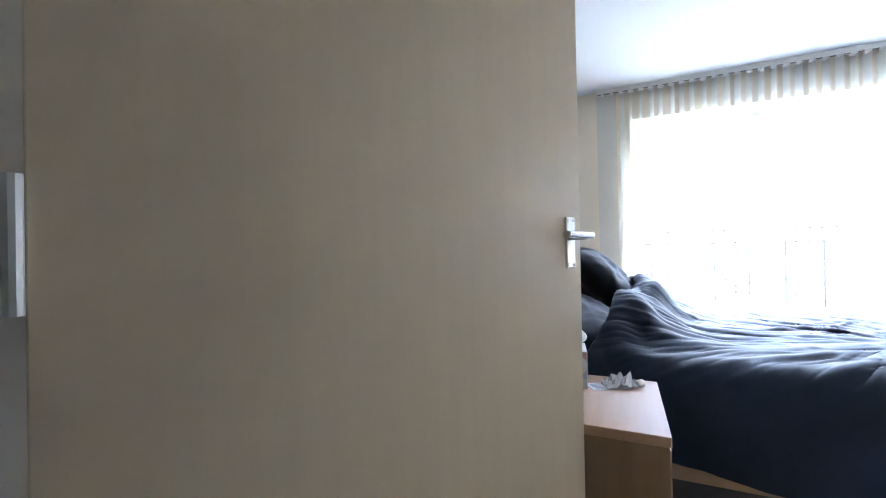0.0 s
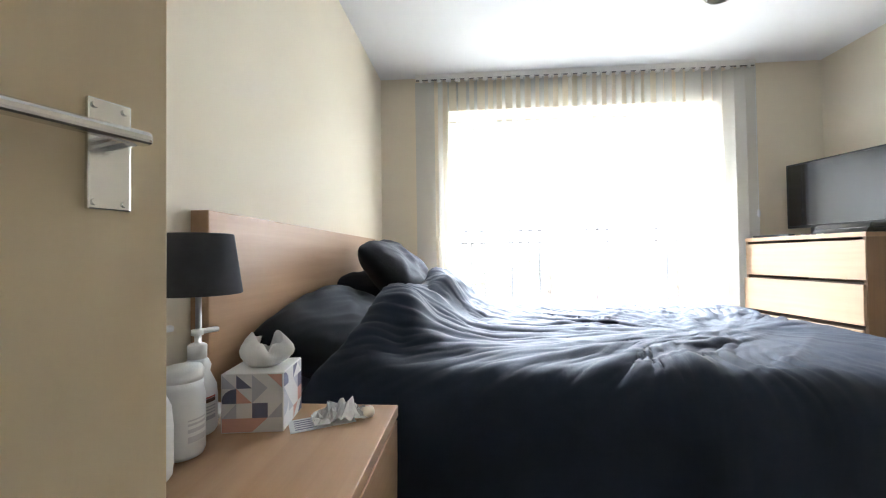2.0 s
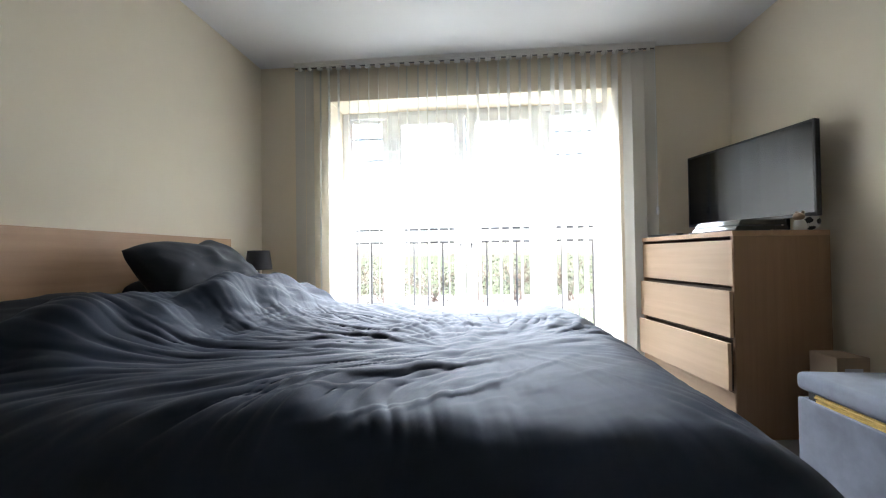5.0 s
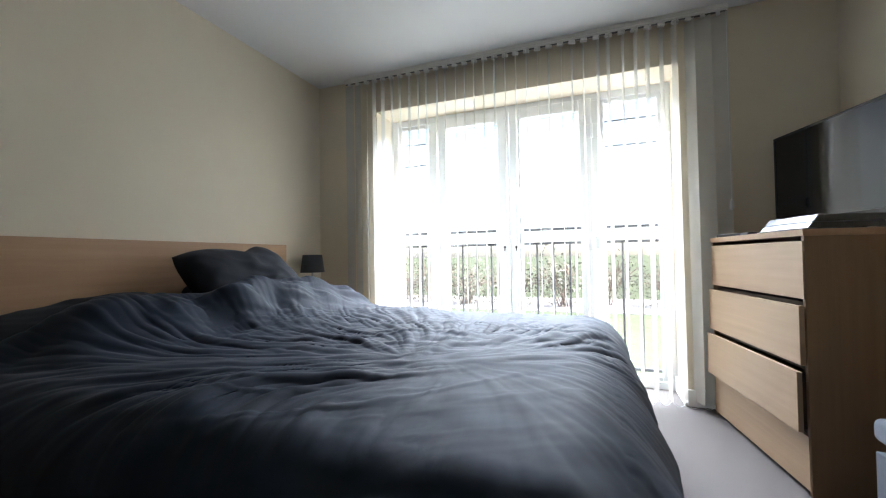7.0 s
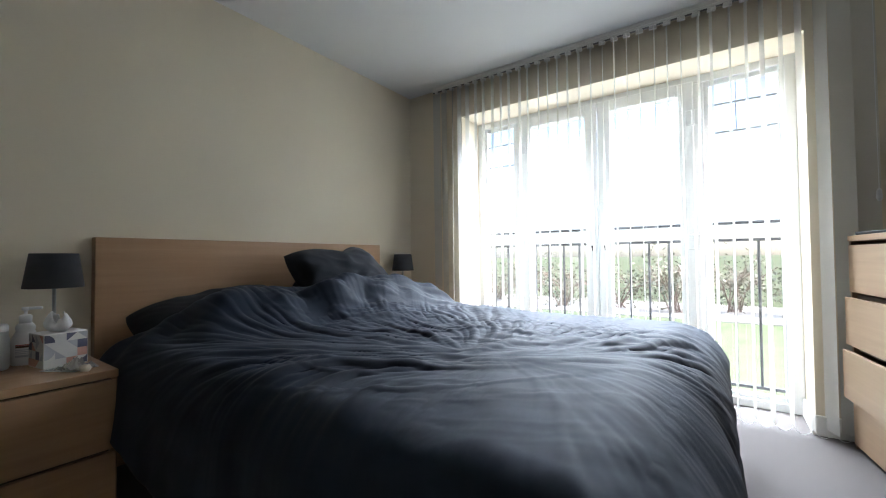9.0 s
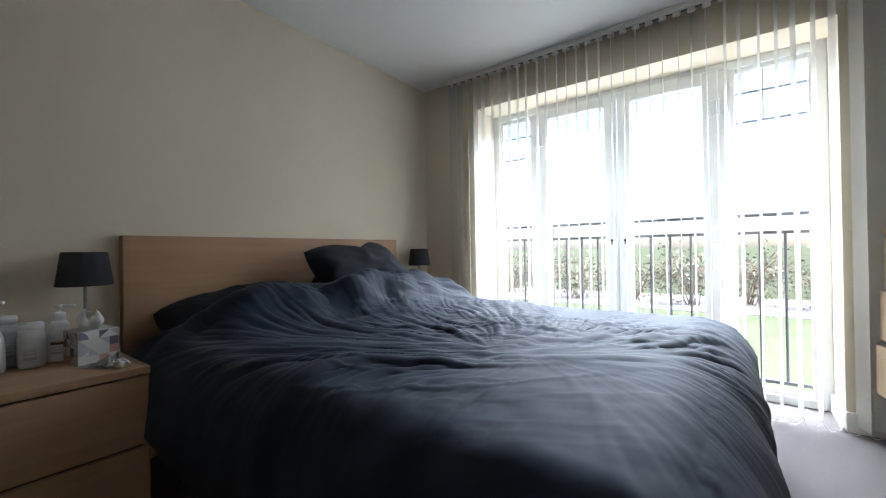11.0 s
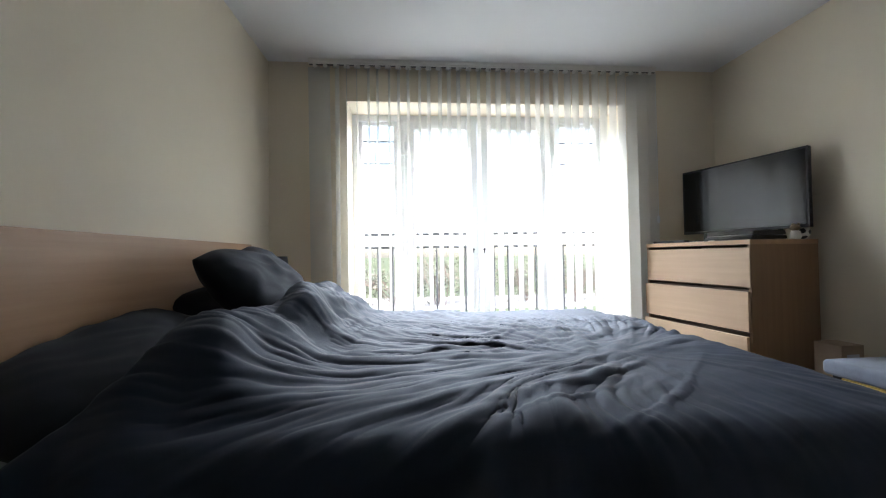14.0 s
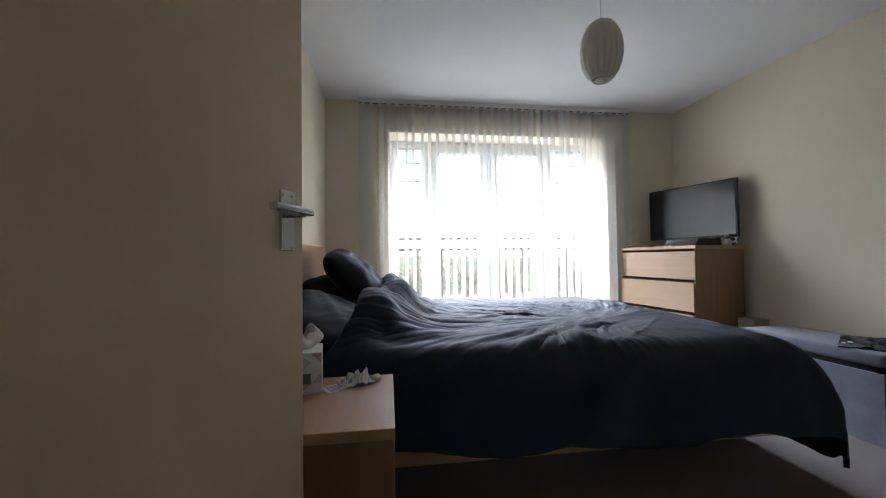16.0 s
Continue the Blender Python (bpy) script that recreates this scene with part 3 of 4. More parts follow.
def duvet():
    na, nb = 370, 360
    a1 = 2.52
    bm = bmesh.new()
    rows = []
    ex, ey0, ey1, r, rx = 1.94, 2.00, 3.60, 0.12, 0.20
    for j in range(nb + 1):
        row = []
        for i in range(na + 1):
            s = i / na
            # the hems of the two long sides waver; the near one rises toward the head
            along = 0.3 + (a1 - 0.3) * s
            b0 = 1.60 + 0.10 * bell(along - 0.35, 0.35) + 0.03 * noise.noise((along * 3, 0, 0)) + 0.008 * noise.noise((along * 11, 0, 3)) - 0.05 * min(1.0, max(0.0, (along - 1.9) / 0.4))
            b1 = 3.93 + 0.03 * noise.noise((along * 3, 4, 0)) - 0.05 * max(0.0, (along - 2.2) / 0.32) ** 2
            b = b0 + (b1 - b0) * j / nb
            # the head edge lies aslant
            head = 0.31 + 0.10 * math.sin((b - 1.9) * 1.5) + 0.03 * noise.noise((b * 4, 0, 1)) - 0.04 * bell(b - 2.2, 0.30) - 0.13 * bell(b - 1.75, 0.28)
            foot = a1 + 0.03 * noise.noise((b * 3, 9, 1))
            a = head + (foot - head) * s
            ox, dx = over(a - ex, rx)
            if b < ey0:
                oy, dy = over(ey0 - b, r)
                y = ey0 - oy
            elif b > ey1:
                oy, dy = over(b - ey1, r)
                y = ey1 + oy
            else:
                y, dy = b, 0.0
            x = ex + ox
            drop = math.hypot(dx, dy) * (1 - 0.14 * min(1.0, min(dx, dy) / 0.2)) if dx > 0 and dy > 0 else dx + dy
            h = duvet_height(a, b)
            hang = min(1.0, drop / 0.16)
            z = TOP + 0.012 + h * (1 - 0.8 * hang) - drop
            if drop == 0:
                z = max(z, TOP + 0.008)
            # crown of the bed and the lifted head end over the pillows
            z += 0.010 * (1 - ((b - 2.8) / 1.0) ** 2) * (1 - hang)
            far = 1 / (1 + math.exp(-(b - 2.68) / 0.08))
            mid = 1 / (1 + math.exp(-(b - 2.13) / 0.05)) * (1 - hang)
            z += far * (0.165 + 0.05 * noise.noise((a * 5, b * 5, 60.0))) * bell(a - 0.47, 0.16) * (1 - 0.55 * bell(b - 3.75, 0.25)) * (1 - hang)
            z += mid * (1 - far) * (0.155 + 0.03 * noise.noise((a * 4, b * 4, 64.0))) * bell(a - 0.33, 0.20)
            z += (0.016 * bell(a - head, 0.05) + (0.022 + 0.045 * noise.noise((a * 7, b * 6, 81.0))) * bell(a - head - 0.09, 0.09)) * (1 - hang)
            # swing of the hanging sides, in soft upright folds
            if hang > 0.2:
                sw = 0.018 * noise.noise((a * 3, b * 1.0, 2)) + 0.007 * noise.noise((a * 9, b, 6))
                sw2 = 0.024 * noise.noise((b * 4, a * 1.0, 12)) + 0.008 * noise.noise((b * 12, a, 16))
                if dy > 0:
                    y += (sw + 0.35 * h) * hang * (-1 if b < ey0 else 1)
                if dx > 0:
                    x += (sw2 + 0.02 + 0.3 * h) * hang
            row.append(bm.verts.new((x, y, max(z, 0.10))))
        rows.append(row)
    for p, q in zip(rows, rows[1:]):
        for i in range(na):
            bm.faces.new((p[i], p[i + 1], q[i + 1], q[i]))
    ob = put("duvet", bm, M_DUVET, smooth=True)
    so = ob.modifiers.new("thickness", "SOLIDIFY")
    so.thickness, so.offset = 0.018, -1
    return tagged(ob, "rumpled charcoal-blue cotton duvet spread over the bed", "duvet")


duvet()


def pillow(m, lx, ly, h, mat, label, seed, notch=0.0):
    """A stuffed cushion, lx by ly, h thick in the middle, with drawn-in corners and slack folds."""
    n = 44
    bm = bmesh.new()
    sides = []
    for sgn in (1, -1):
        g = []
        for i in range(n + 1):
            u = 2 * i / n - 1
            row = []
            for j in range(n + 1):
                v = 2 * j / n - 1
                prof = ((1 - abs(u) ** 2.6) * (1 - abs(v) ** 2.6)) ** 0.52
                px = u * lx / 2 * (1 - 0.04 * (1 - v * v)) * (1 - 0.13 * u * u * v * v)
                py = v * ly / 2 * (1 - 0.04 * (1 - u * u)) * (1 - 0.11 * u * u * v * v)
                px -= notch * bell(v - 0.12, 0.28) * (0.5 - 0.5 * u)
                nz = 0.020 * ridge(noise.noise((px * 7 + 3 * py, py * 4, seed)), 2.0) + 0.02 * noise.noise((px * 4, py * 4, seed + 9)) + 0.005 * ridge(noise.noise((px * 16 - 6 * py, py * 7, seed + 4)), 2.4)
                row.append(bm.verts.new((px, py, sgn * (h / 2 * prof + nz * prof))))
            g.append(row)
        sides.append(g)
        for i in range(n):
            for j in range(n):
                bm.faces.new((g[i][j], g[i + 1][j], g[i + 1][j + 1], g[i][j + 1]))
    bmesh.ops.remove_doubles(bm, verts=bm.verts, dist=0.0015)
    return tagged(put("pillow", bm, mat, smooth=True, m=m), label, "pillow", "pillows on the bed")


pillow(pose(0.150, 2.36, 0.640, 8, 22, 4), 0.42, 0.74, 0.15, M_PILLOW, "dark charcoal pillow leaning low against the headboard", 1)
pillow(pose(0.10, 3.20, 0.665, 0, 30, -3), 0.46, 0.70, 0.19, M_PILLOW, "dark charcoal pillow under another by the headboard", 5)
pillow(pose(0.235, 3.06, 0.805, 6, 45, 8), 0.50, 0.72, 0.18, M_PILLOW, "dark charcoal pillow propped upright on another pillow", 11, -0.06)


# ---- drawers and cabinets ----
def drawer_cabinet(name, m, w, d, h, fronts, label, cat, group=""):
    """A veneered carcass with full-width handleless drawers. Local: -x is the front, y along the front from 0 to w.
    fronts: (bottom, top, how far it stands open)."""
    root = tagged(empty(name, m), label, cat, group)
    t = 0.018
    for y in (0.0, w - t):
        # the side panels' shade is put into their darker oak colour
        box("side_panel", (0.0, y, 0.0), (d, y + t, h - 0.026), M_OAK_Z_SHADED, root, 0.0015)
    box("top", (-0.004, -0.002, h - 0.026), (d, w + 0.002, h), M_OAK_Y, root, 0.002)
    box("back", (d - 0.012, t, 0.01), (d - 0.004, w - t, h - 0.026), M_PALE, root, 0.0)
    box("floor_panel", (0.022, t, 0.02), (d - 0.014, w - t, 0.035), M_DARKGAP, root, 0)
    for z0, z1, out in fronts[1:]:
        box("inner_rail", (0.018, t, z1 - 0.002), (0.06, w - t, z1 + 0.010), M_DARKGAP, root, 0)
    for z0, z1, out in fronts:
        dr = box("drawer", (-out, 0.004, z0), (-out + 0.018, w - 0.004, z1), M_PALE if cat == "chest" else M_OAK_Y, root, 0.0015)
        bm = bmesh.new()
        x0, x1 = -out + 0.018, d - 0.05 - out * 0.5
        add_box(bm, (x0, 0.03, z0 + 0.02), (x1, 0.042, z1 - 0.045))
        add_box(bm, (x0, w - 0.042, z0 + 0.02), (x1, w - 0.03, z1 - 0.045))
        add_box(bm, (x1 - 0.012, 0.042, z0 + 0.02), (x1, w - 0.042, z1 - 0.045))
        add_box(bm, (x0, 0.042, z0 + 0.022), (x1 - 0.012, w - 0.042, z0 + 0.03))
        put("drawer_box", bm, M_DARKGAP, dr)
    return root


CH = pose(2.762, 3.25, 0, 0, 0, 7.1)
drawer_cabinet(
    "chest_of_drawers", CH, 0.80, 0.48, 1.0,
    ((0.735, 0.955, 0.004), (0.487, 0.710, 0.022), (0.237, 0.462, 0.036), (0.02, 0.222, 0.004)),
    "oak-veneered chest of four handleless drawers standing in the corner", "chest",
)
NS_FRONTS = ((0.279, 0.512, 0.003), (0.030, 0.268, 0.003))
NS = "oak-veneered two-drawer bedside cabinet beside the bed"
drawer_cabinet("bedside_cabinet", pose(0.443, 1.868, 0, 0, 0, 180), 0.415, 0.48, 0.545, NS_FRONTS, NS, "bedside cabinet", "bedside cabinets")
drawer_cabinet("bedside_cabinet", pose(0.443, 4.025, 0, 0, 0, 180), 0.335, 0.48, 0.545, NS_FRONTS, NS, "bedside cabinet", "bedside cabinets")


# ---- television, console and ball on the chest ----
def television():
    a, b = Vector((2.975, 4.06)), Vector((3.165, 3.285))
    d = a - b
    w = d.length
    root = tagged(empty("television", pose(b.x, b.y, 1.0, 0, 0, math.degrees(math.atan2(d.y, d.x)) - 90)), "flat black television on the chest of drawers, switched off", "television")
    bm = bmesh.new()
    z0, z1, rim = 0.068, 0.538, 0.012
    add_box(bm, (0.004, 0.0, z0), (0.03, w, z1), 0.004)
    add_box(bm, (0.028, 0.10, z0 + 0.04), (0.06, w - 0.10, z1 - 0.13), 0.012, 3)
    for lo, hi in (((-0.002, 0.0, z0), (0.006, w, z0 + 0.018)), ((-0.002, 0.0, z1 - rim), (0.006, w, z1)), ((-0.002, 0.0, z0 + 0.018), (0.006, rim, z1 - rim)), ((-0.002, w - rim, z0 + 0.018), (0.006, w, z1 - rim))):
        add_box(bm, lo, hi, 0.0015)
    put("body", bm, M_BLACK, root)
    box("screen", (0.0008, rim, z0 + 0.018), (0.0038, w - rim, z1 - rim), M_SCREEN, root, 0)
    for y in (0.16, w - 0.16):
        bm = bmesh.new()
        add_box(bm, (-0.06, y - 0.012, 0.0), (0.05, y + 0.012, 0.010), 0.004)
        add_box(bm, (0.005, y - 0.01, 0.008), (0.028, y + 0.01, z0 + 0.02), 0.004)
        put("foot", bm, M_BLACK, root)
    return root


television()


def console():
    root = tagged(empty("game_console", CH @ pose(0.025, 0.02, 1.0, 0, 0, 4)), "flat black two-layer games console with a sloping front", "games console")
    w = 0.285
    for name, z0, z1, x0, x1, mat in (("lower_body", 0.006, 0.026, 0.0, 0.0, M_GLOSSBLACK), ("upper_body", 0.030, 0.056, 0.0, 0.02, M_GLOSSBLACK)):
        bm = bmesh.new()
        vs = add_box(bm, (0, 0, z0), (0.29, w, z1))
        for v in vs:
            v.co.x += (v.co.z - 0.006) * 0.75 if v.co.x < 0.1 else -(v.co.z - 0.006) * 0.4
        bmesh.ops.bevel(bm, geom=bm.edges[:], offset=0.0015, segments=2, affect="EDGES")
        put(name, bm, mat, root)
    box("light_bar", (0.02, 0.01, 0.026), (0.26, w - 0.01, 0.030), M_BLACK, root, 0)
    box("foot", (0.05, 0.03, 0.0), (0.22, w - 0.03, 0.006), M_BLACK, root, 0)
    return root


console()


def remote(m, l):
    root = tagged(empty("remote_control", m), "small black remote control lying on the chest", "remote control")
    bm = bmesh.new()
    add_box(bm, (0, 0, 0), (0.042, l, 0.016), 0.006, 3)
    put("body", bm, M_BLACK, root)
    bm = bmesh.new()
    for i in range(3):
        for j in range(7):
            add_box(bm, (0.008 + i * 0.010, 0.02 + j * 0.015, 0.015), (0.014 + i * 0.010, 0.028 + j * 0.015, 0.018), 0.001, 1)
    tagged(put("button", bm, M_HINGEGREY, root), kind="stuff")
    return root


remote(CH @ pose(0.045, 0.50, 1.0, 0, 0, -8), 0.17)
remote(CH @ pose(0.06, 0.60, 1.0, 0, 0, 24), 0.15)


def cable():
    bm = bmesh.new()
    pts = [CH @ Vector((0.13 + 0.03 * math.sin(i * 0.9), 0.34 + 0.022 * i, 1.0045 + 0.012 * abs(math.sin(i * 0.7)))) for i in range(16)]
    add_tube(bm, pts, 0.003, 6)
    return tagged(put("cable", bm, M_BLACK, smooth=True), "thin black cable curled on the chest of drawers", "cable")


cable()


def football():
    root = tagged(empty("toy_football", CH @ pose(0.428, 0.05, 1.0)), "small black and white ball ornament", "ball")
    bm = bmesh.new()
    bmesh.ops.create_icosphere(bm, subdivisions=4, radius=0.043, matrix=Matrix.Translation((0, 0, 0.043)))
    ico = bmesh.new()
    bmesh.ops.create_icosphere(ico, subdivisions=1, radius=1)
    dirs = [Matrix.Rotation(0.5, 3, "X") @ v.co.normalized() for v in ico.verts]
    ico.free()
    for f in bm.faces:
        c = (f.calc_center_median() - Vector((0, 0, 0.043))).normalized()
        if max(c.dot(q) for q in dirs) > 0.935:
            f.material_index = 1
    put("ball", bm, (M_BALLWHITE, M_BLACK), root, smooth=True)
    return root


football()


def ornament():
    root = tagged(empty("ornament", CH @ pose(0.362, 0.032, 1.0)), "small brown and cream animal-shaped ornament beside the ball", "ornament")
    bm = bmesh.new()
    add_lathe(bm, [(0.004, 0.0), (0.022, 0.002), (0.027, 0.02), (0.022, 0.045), (0.014, 0.052), (0.001, 0.054)], 20)
    put("body", bm, M_BALLWHITE, root, smooth=True)
    bm = bmesh.new()
    bmesh.ops.create_icosphere(bm, subdivisions=3, radius=0.023, matrix=Matrix.Translation((-0.004, 0, 0.068)) @ Matrix.Diagonal((1, 1.1, 0.9, 1)))
    for y in (-0.016, 0.016):
        bmesh.ops.create_icosphere(bm, subdivisions=2, radius=0.008, matrix=Matrix.Translation((0.002, y, 0.087)))
    put("head", bm, M_BROWN, root, smooth=True)
    return root


ornament()


# ---- bedside lamps ----
def table_lamp(m):
    root = tagged(empty("table_lamp", m), "slim metal bedside lamp with a tapered charcoal shade", "lamp", "bedside lamps")
    lathe("base", [(0.0005, 0.0), (0.055, 0.0), (0.058, 0.006), (0.052, 0.012), (0.012, 0.016), (0.006, 0.024), (0.006, 0.31), (0.0005, 0.312)], M_HINGEGREY, root, 28)
    bm = bmesh.new()
    add_lathe(bm, [(0.088, 0.270), (0.0895, 0.272), (0.0715, 0.402), (0.070, 0.404), (0.068, 0.402), (0.086, 0.272), (0.088, 0.270)], 40)
    put("shade", bm, M_SHADE, root, smooth=True)
    bm = bmesh.new()
    for a in range(3):
        c, s = math.cos(a * 2.094), math.sin(a * 2.094)
        add_tube(bm, [(0.006 * c, 0.006 * s, 0.30), (0.076 * c, 0.076 * s, 0.345)], 0.0018, 6)
    tagged(put("shade_ring", bm, M_HINGEGREY, root), kind="stuff")
    return root


lamp = table_lamp(pose(0.015, 1.785, 0.545))
copy_thing(lamp, pose(0.015, 3.865, 0.545))


# ---- things on the bedside cabinet ----
ZN = 0.545


def pump_bottle(m, h, r, label, band):
    """A flattened bottle with a pump; band: the colours of its label."""
    root = tagged(empty("lotion_bottle", m), label, "bottle", "lotion bottles")
    bm = bmesh.new()
    prof = [(0.0005, 0.0), (r * 0.86, 0.0), (r * 0.97, 0.006), (r, h * 0.12), (r, h * 0.45), (r * 0.93, h * 0.62), (r * 0.72, h * 0.74), (r * 0.62, h * 0.80), (r * 0.68, h * 0.88), (r * 0.55, h * 0.96), (r * 0.36, h), (0.0005, h)]
    add_lathe(bm, prof, 28)
    bmesh.ops.transform(bm, matrix=Matrix.Diagonal((1.0, 0.68, 1, 1)), verts=bm.verts)
    put("body", bm, M_WHITE_PLASTIC, root, smooth=True)
    bm = bmesh.new()
    add_lathe(bm, [(0.0005, h - 0.002), (0.017, h - 0.002), (0.0175, h + 0.024), (0.012, h + 0.028), (0.005, h + 0.03), (0.005, h + 0.042), (0.011, h + 0.044), (0.011, h + 0.055), (0.0005, h + 0.056)], 20)
    add_box(bm, (0.0, -0.007, h + 0.045), (0.044, 0.007, h + 0.055), 0.003)
    put("pump", bm, M_WHITE_PLASTIC, root, smooth=True)
    for z0, z1, mat in band:
        bm = bmesh.new()
        n = 12
        lo, hi = [], []
        for i in range(n + 1):
            a = radians(-120 + 62 * i / n)
            lo.append(bm.verts.new((1.012 * r * math.cos(a), 0.68 * 1.018 * r * math.sin(a), h * z0)))
            hi.append(bm.verts.new((1.012 * r * math.cos(a), 0.68 * 1.018 * r * math.sin(a), h * z1)))
        for i in range(n):
            bm.faces.new((lo[i], lo[i + 1], hi[i + 1], hi[i]))
        put("label", bm, mat, root)
    return root


LABEL = ((0.42, 0.47, M_BROWNINK), (0.475, 0.495, M_REDINK), (0.36, 0.375, M_GREYINK), (0.32, 0.335, M_GREYINK), (0.28, 0.295, M_GREYINK), (0.20, 0.25, M_GREYINK))
pump_bottle(pose(0.115, 1.52, ZN, 0, 0, 55), 0.186, 0.044, "white pump bottle of lotion with a printed label", LABEL)
pump_bottle(pose(0.075, 1.700, ZN, 0, 0, 70), 0.152, 0.040, "white pump bottle of lotion with a dark and red label", LABEL)


def plain_bottle(m, r, h, cap_r, cap_h, mat, label):
    root = tagged(empty("bottle", m), label, "bottle")
    bm = bmesh.new()
    add_lathe(bm, [(0.0005, 0), (r * 0.9, 0), (r, 0.008), (r, h * 0.78), (r * 0.9, h * 0.9), (cap_r, h), (0.0005, h)], 28)
    put("body", bm, mat, root, smooth=True)
    lathe("cap", [(0.0005, h), (cap_r, h), (cap_r * 1.02, h + cap_h * 0.7), (cap_r * 0.9, h + cap_h), (0.0005, h + cap_h)], M_WHITE_PLASTIC, root, 28)
    bm = bmesh.new()
    n = 10
    for z0, z1 in ((0.35, 0.40), (0.44, 0.47), (0.50, 0.52), (0.22, 0.30)):
        lo, hi = [], []
        for i in range(n + 1):
            a = radians(-40 + 55 * i / n)
            lo.append(bm.verts.new((1.006 * r * math.cos(a), 1.006 * r * math.sin(a), h * z0)))
            hi.append(bm.verts.new((1.006 * r * math.cos(a), 1.006 * r * math.sin(a), h * z1)))
        for i in range(n):
            bm.faces.new((lo[i], lo[i + 1], hi[i + 1], hi[i]))
    put("label", bm, M_GREYINK, root)
    return root


plain_bottle(pose(0.105, 1.622, ZN), 0.036, 0.132, 0.033, 0.024, M_MILKY, "squat white plastic tub with a screw lid")
plain_bottle(pose(0.015, 1.57, ZN), 0.048, 0.150, 0.030, 0.028, M_MILKY, "rounded white plastic bottle with a domed cap")


def tissue_box():
    s, h = 0.122, 0.118
    root = tagged(empty("tissue_box", pose(0.175, 1.77, ZN, 0, 0, 8)), "cube tissue box with a geometric pastel pattern, tissue pulled up", "tissue box")
    box("carton", (-s / 2, -s / 2, 0), (s / 2, s / 2, h), M_BOXWHITE, root, 0.002)
    # printed triangles, quarter discs and squares on each side
    rnd = random.Random(8)
    inks = (M_NAVYINK, M_PINKINK, M_GREYINK)
    faces = {0: bmesh.new(), 1: bmesh.new(), 2: bmesh.new()}
    n = 4
    c = s / n
    for side in range(4):
        turn = Matrix.Rotation(side * math.pi / 2, 4, "Z")
        for i in range(n):
            for j in range(n):
                k = rnd.randrange(5)
                if k == 4:
                    continue
                x0, z0 = -s / 2 + i * c, j * h / n
                x1, z1 = x0 + c, z0 + h / n
                ink = rnd.randrange(3)
                form = rnd.randrange(5)
                cn = [(x0, z0), (x1, z0), (x1, z1), (x0, z1)]
                o = rnd.randrange(4)
                cn = cn[o:] + cn[:o]
                if form < 3:
                    pts = cn[:3]
                elif form == 3:
                    pts = cn
                else:
                    p, q, w = Vector(cn[0]), Vector(cn[1]), Vector(cn[3])
                    pts = [tuple(p)] + [tuple(p + (q - p) * math.cos(a * math.pi / 12) + (w - p) * math.sin(a * math.pi / 12)) for a in range(7)]
                bm = faces[ink]
                lim = s / 2 - 0.0025
                vs = [bm.verts.new(turn @ Vector((max(-lim, min(lim, px)), -s / 2 - 0.0006, max(0.0025, min(h - 0.0025, pz))))) for px, pz in pts]
                bm.faces.new(vs)
    for k, bm in faces.items():
        tagged(put("printed_pattern", bm, inks[k], root), kind="stuff")
    bm = bmesh.new()
    n, rings = 36, []
    for j in range(8):
        v = j / 7
        ring = []
        for i in range(n):
            a = 2 * math.pi * i / n
            fold = 1 + (0.30 * math.sin(3 * a + 1 + v) + 0.22 * math.sin(5 * a + 2.5 * v)) * (0.3 + 0.7 * v)
            r = (0.013 + 0.027 * math.sin(v * 2.6 + 0.25)) * fold
            up = 0.056 * v * (1 + 0.32 * math.sin(2 * a + 0.6) * v + 0.10 * math.sin(7 * a) * v)
            ring.append(bm.verts.new((1.15 * r * math.cos(a) + 0.006 * v, 0.85 * r * math.sin(a), h - 0.003 + up)))
        rings.append(ring)
    for p, q in zip(rings, rings[1:]):
        for i in range(n):
            bm.faces.new((p[i], p[(i + 1) % n], q[(i + 1) % n], q[i]))
    t = put("tissue", bm, M_TISSUE, root, smooth=True)
    t.modifiers.new("ply", "SOLIDIFY").thickness = 0.0015
    return root


tissue_box()


def crumpled(name, m, lx, ly, up, mat, label, cat, seed, thick=0.0008):
    bm = bmesh.new()
    n = 16
    g = []
    for i in range(n + 1):
        row = []
        for j in range(n + 1):
            u, v = i / n - 0.5, j / n - 0.5
            f = noise.noise((u * 4, v * 4, seed)) + 0.6 * noise.noise((u * 9, v * 9, seed + 3))
            row.append(bm.verts.new((u * lx + 0.006 * f, v * ly + 0.006 * f, 0.001 + up * abs(f) * (1 - 2.2 * u * u - 1.5 * v * v))))
        g.append(row)
    for p, q in zip(g, g[1:]):
        for j in range(n):
            bm.faces.new((p[j], q[j], q[j + 1], p[j + 1]))
    ob = put(name, bm, mat, m=m)
    ob.modifiers.new("sheet", "SOLIDIFY").thickness = thick
    return tagged(ob, label, cat)


crumpled("medicine_packet", pose(0.335, 1.785, ZN + 0.003, 0, 0, 26), 0.11, 0.065, 0.065, M_FOIL, "crumpled silver blister packet on the bedside cabinet", "packet", 3)


def leaflet():
    root = tagged(empty("leaflet", pose(0.305, 1.765, ZN, 0, 0, 30)), "folded printed leaflet on the bedside cabinet", "leaflet")
    bm = bmesh.new()
    add_box(bm, (-0.065, -0.03, 0.0005), (0.065, 0.035, 0.002))
    put("sheet", bm, M_PAPER, root)
    bm = bmesh.new()
    for j in range(5):
        add_box(bm, (-0.055, -0.022 + j * 0.011, 0.002), (-0.055 + 0.04 + 0.012 * (j % 3), -0.018 + j * 0.011, 0.0023))
    tagged(put("print", bm, M_NAVYINK, root), kind="stuff")
    return root


leaflet()


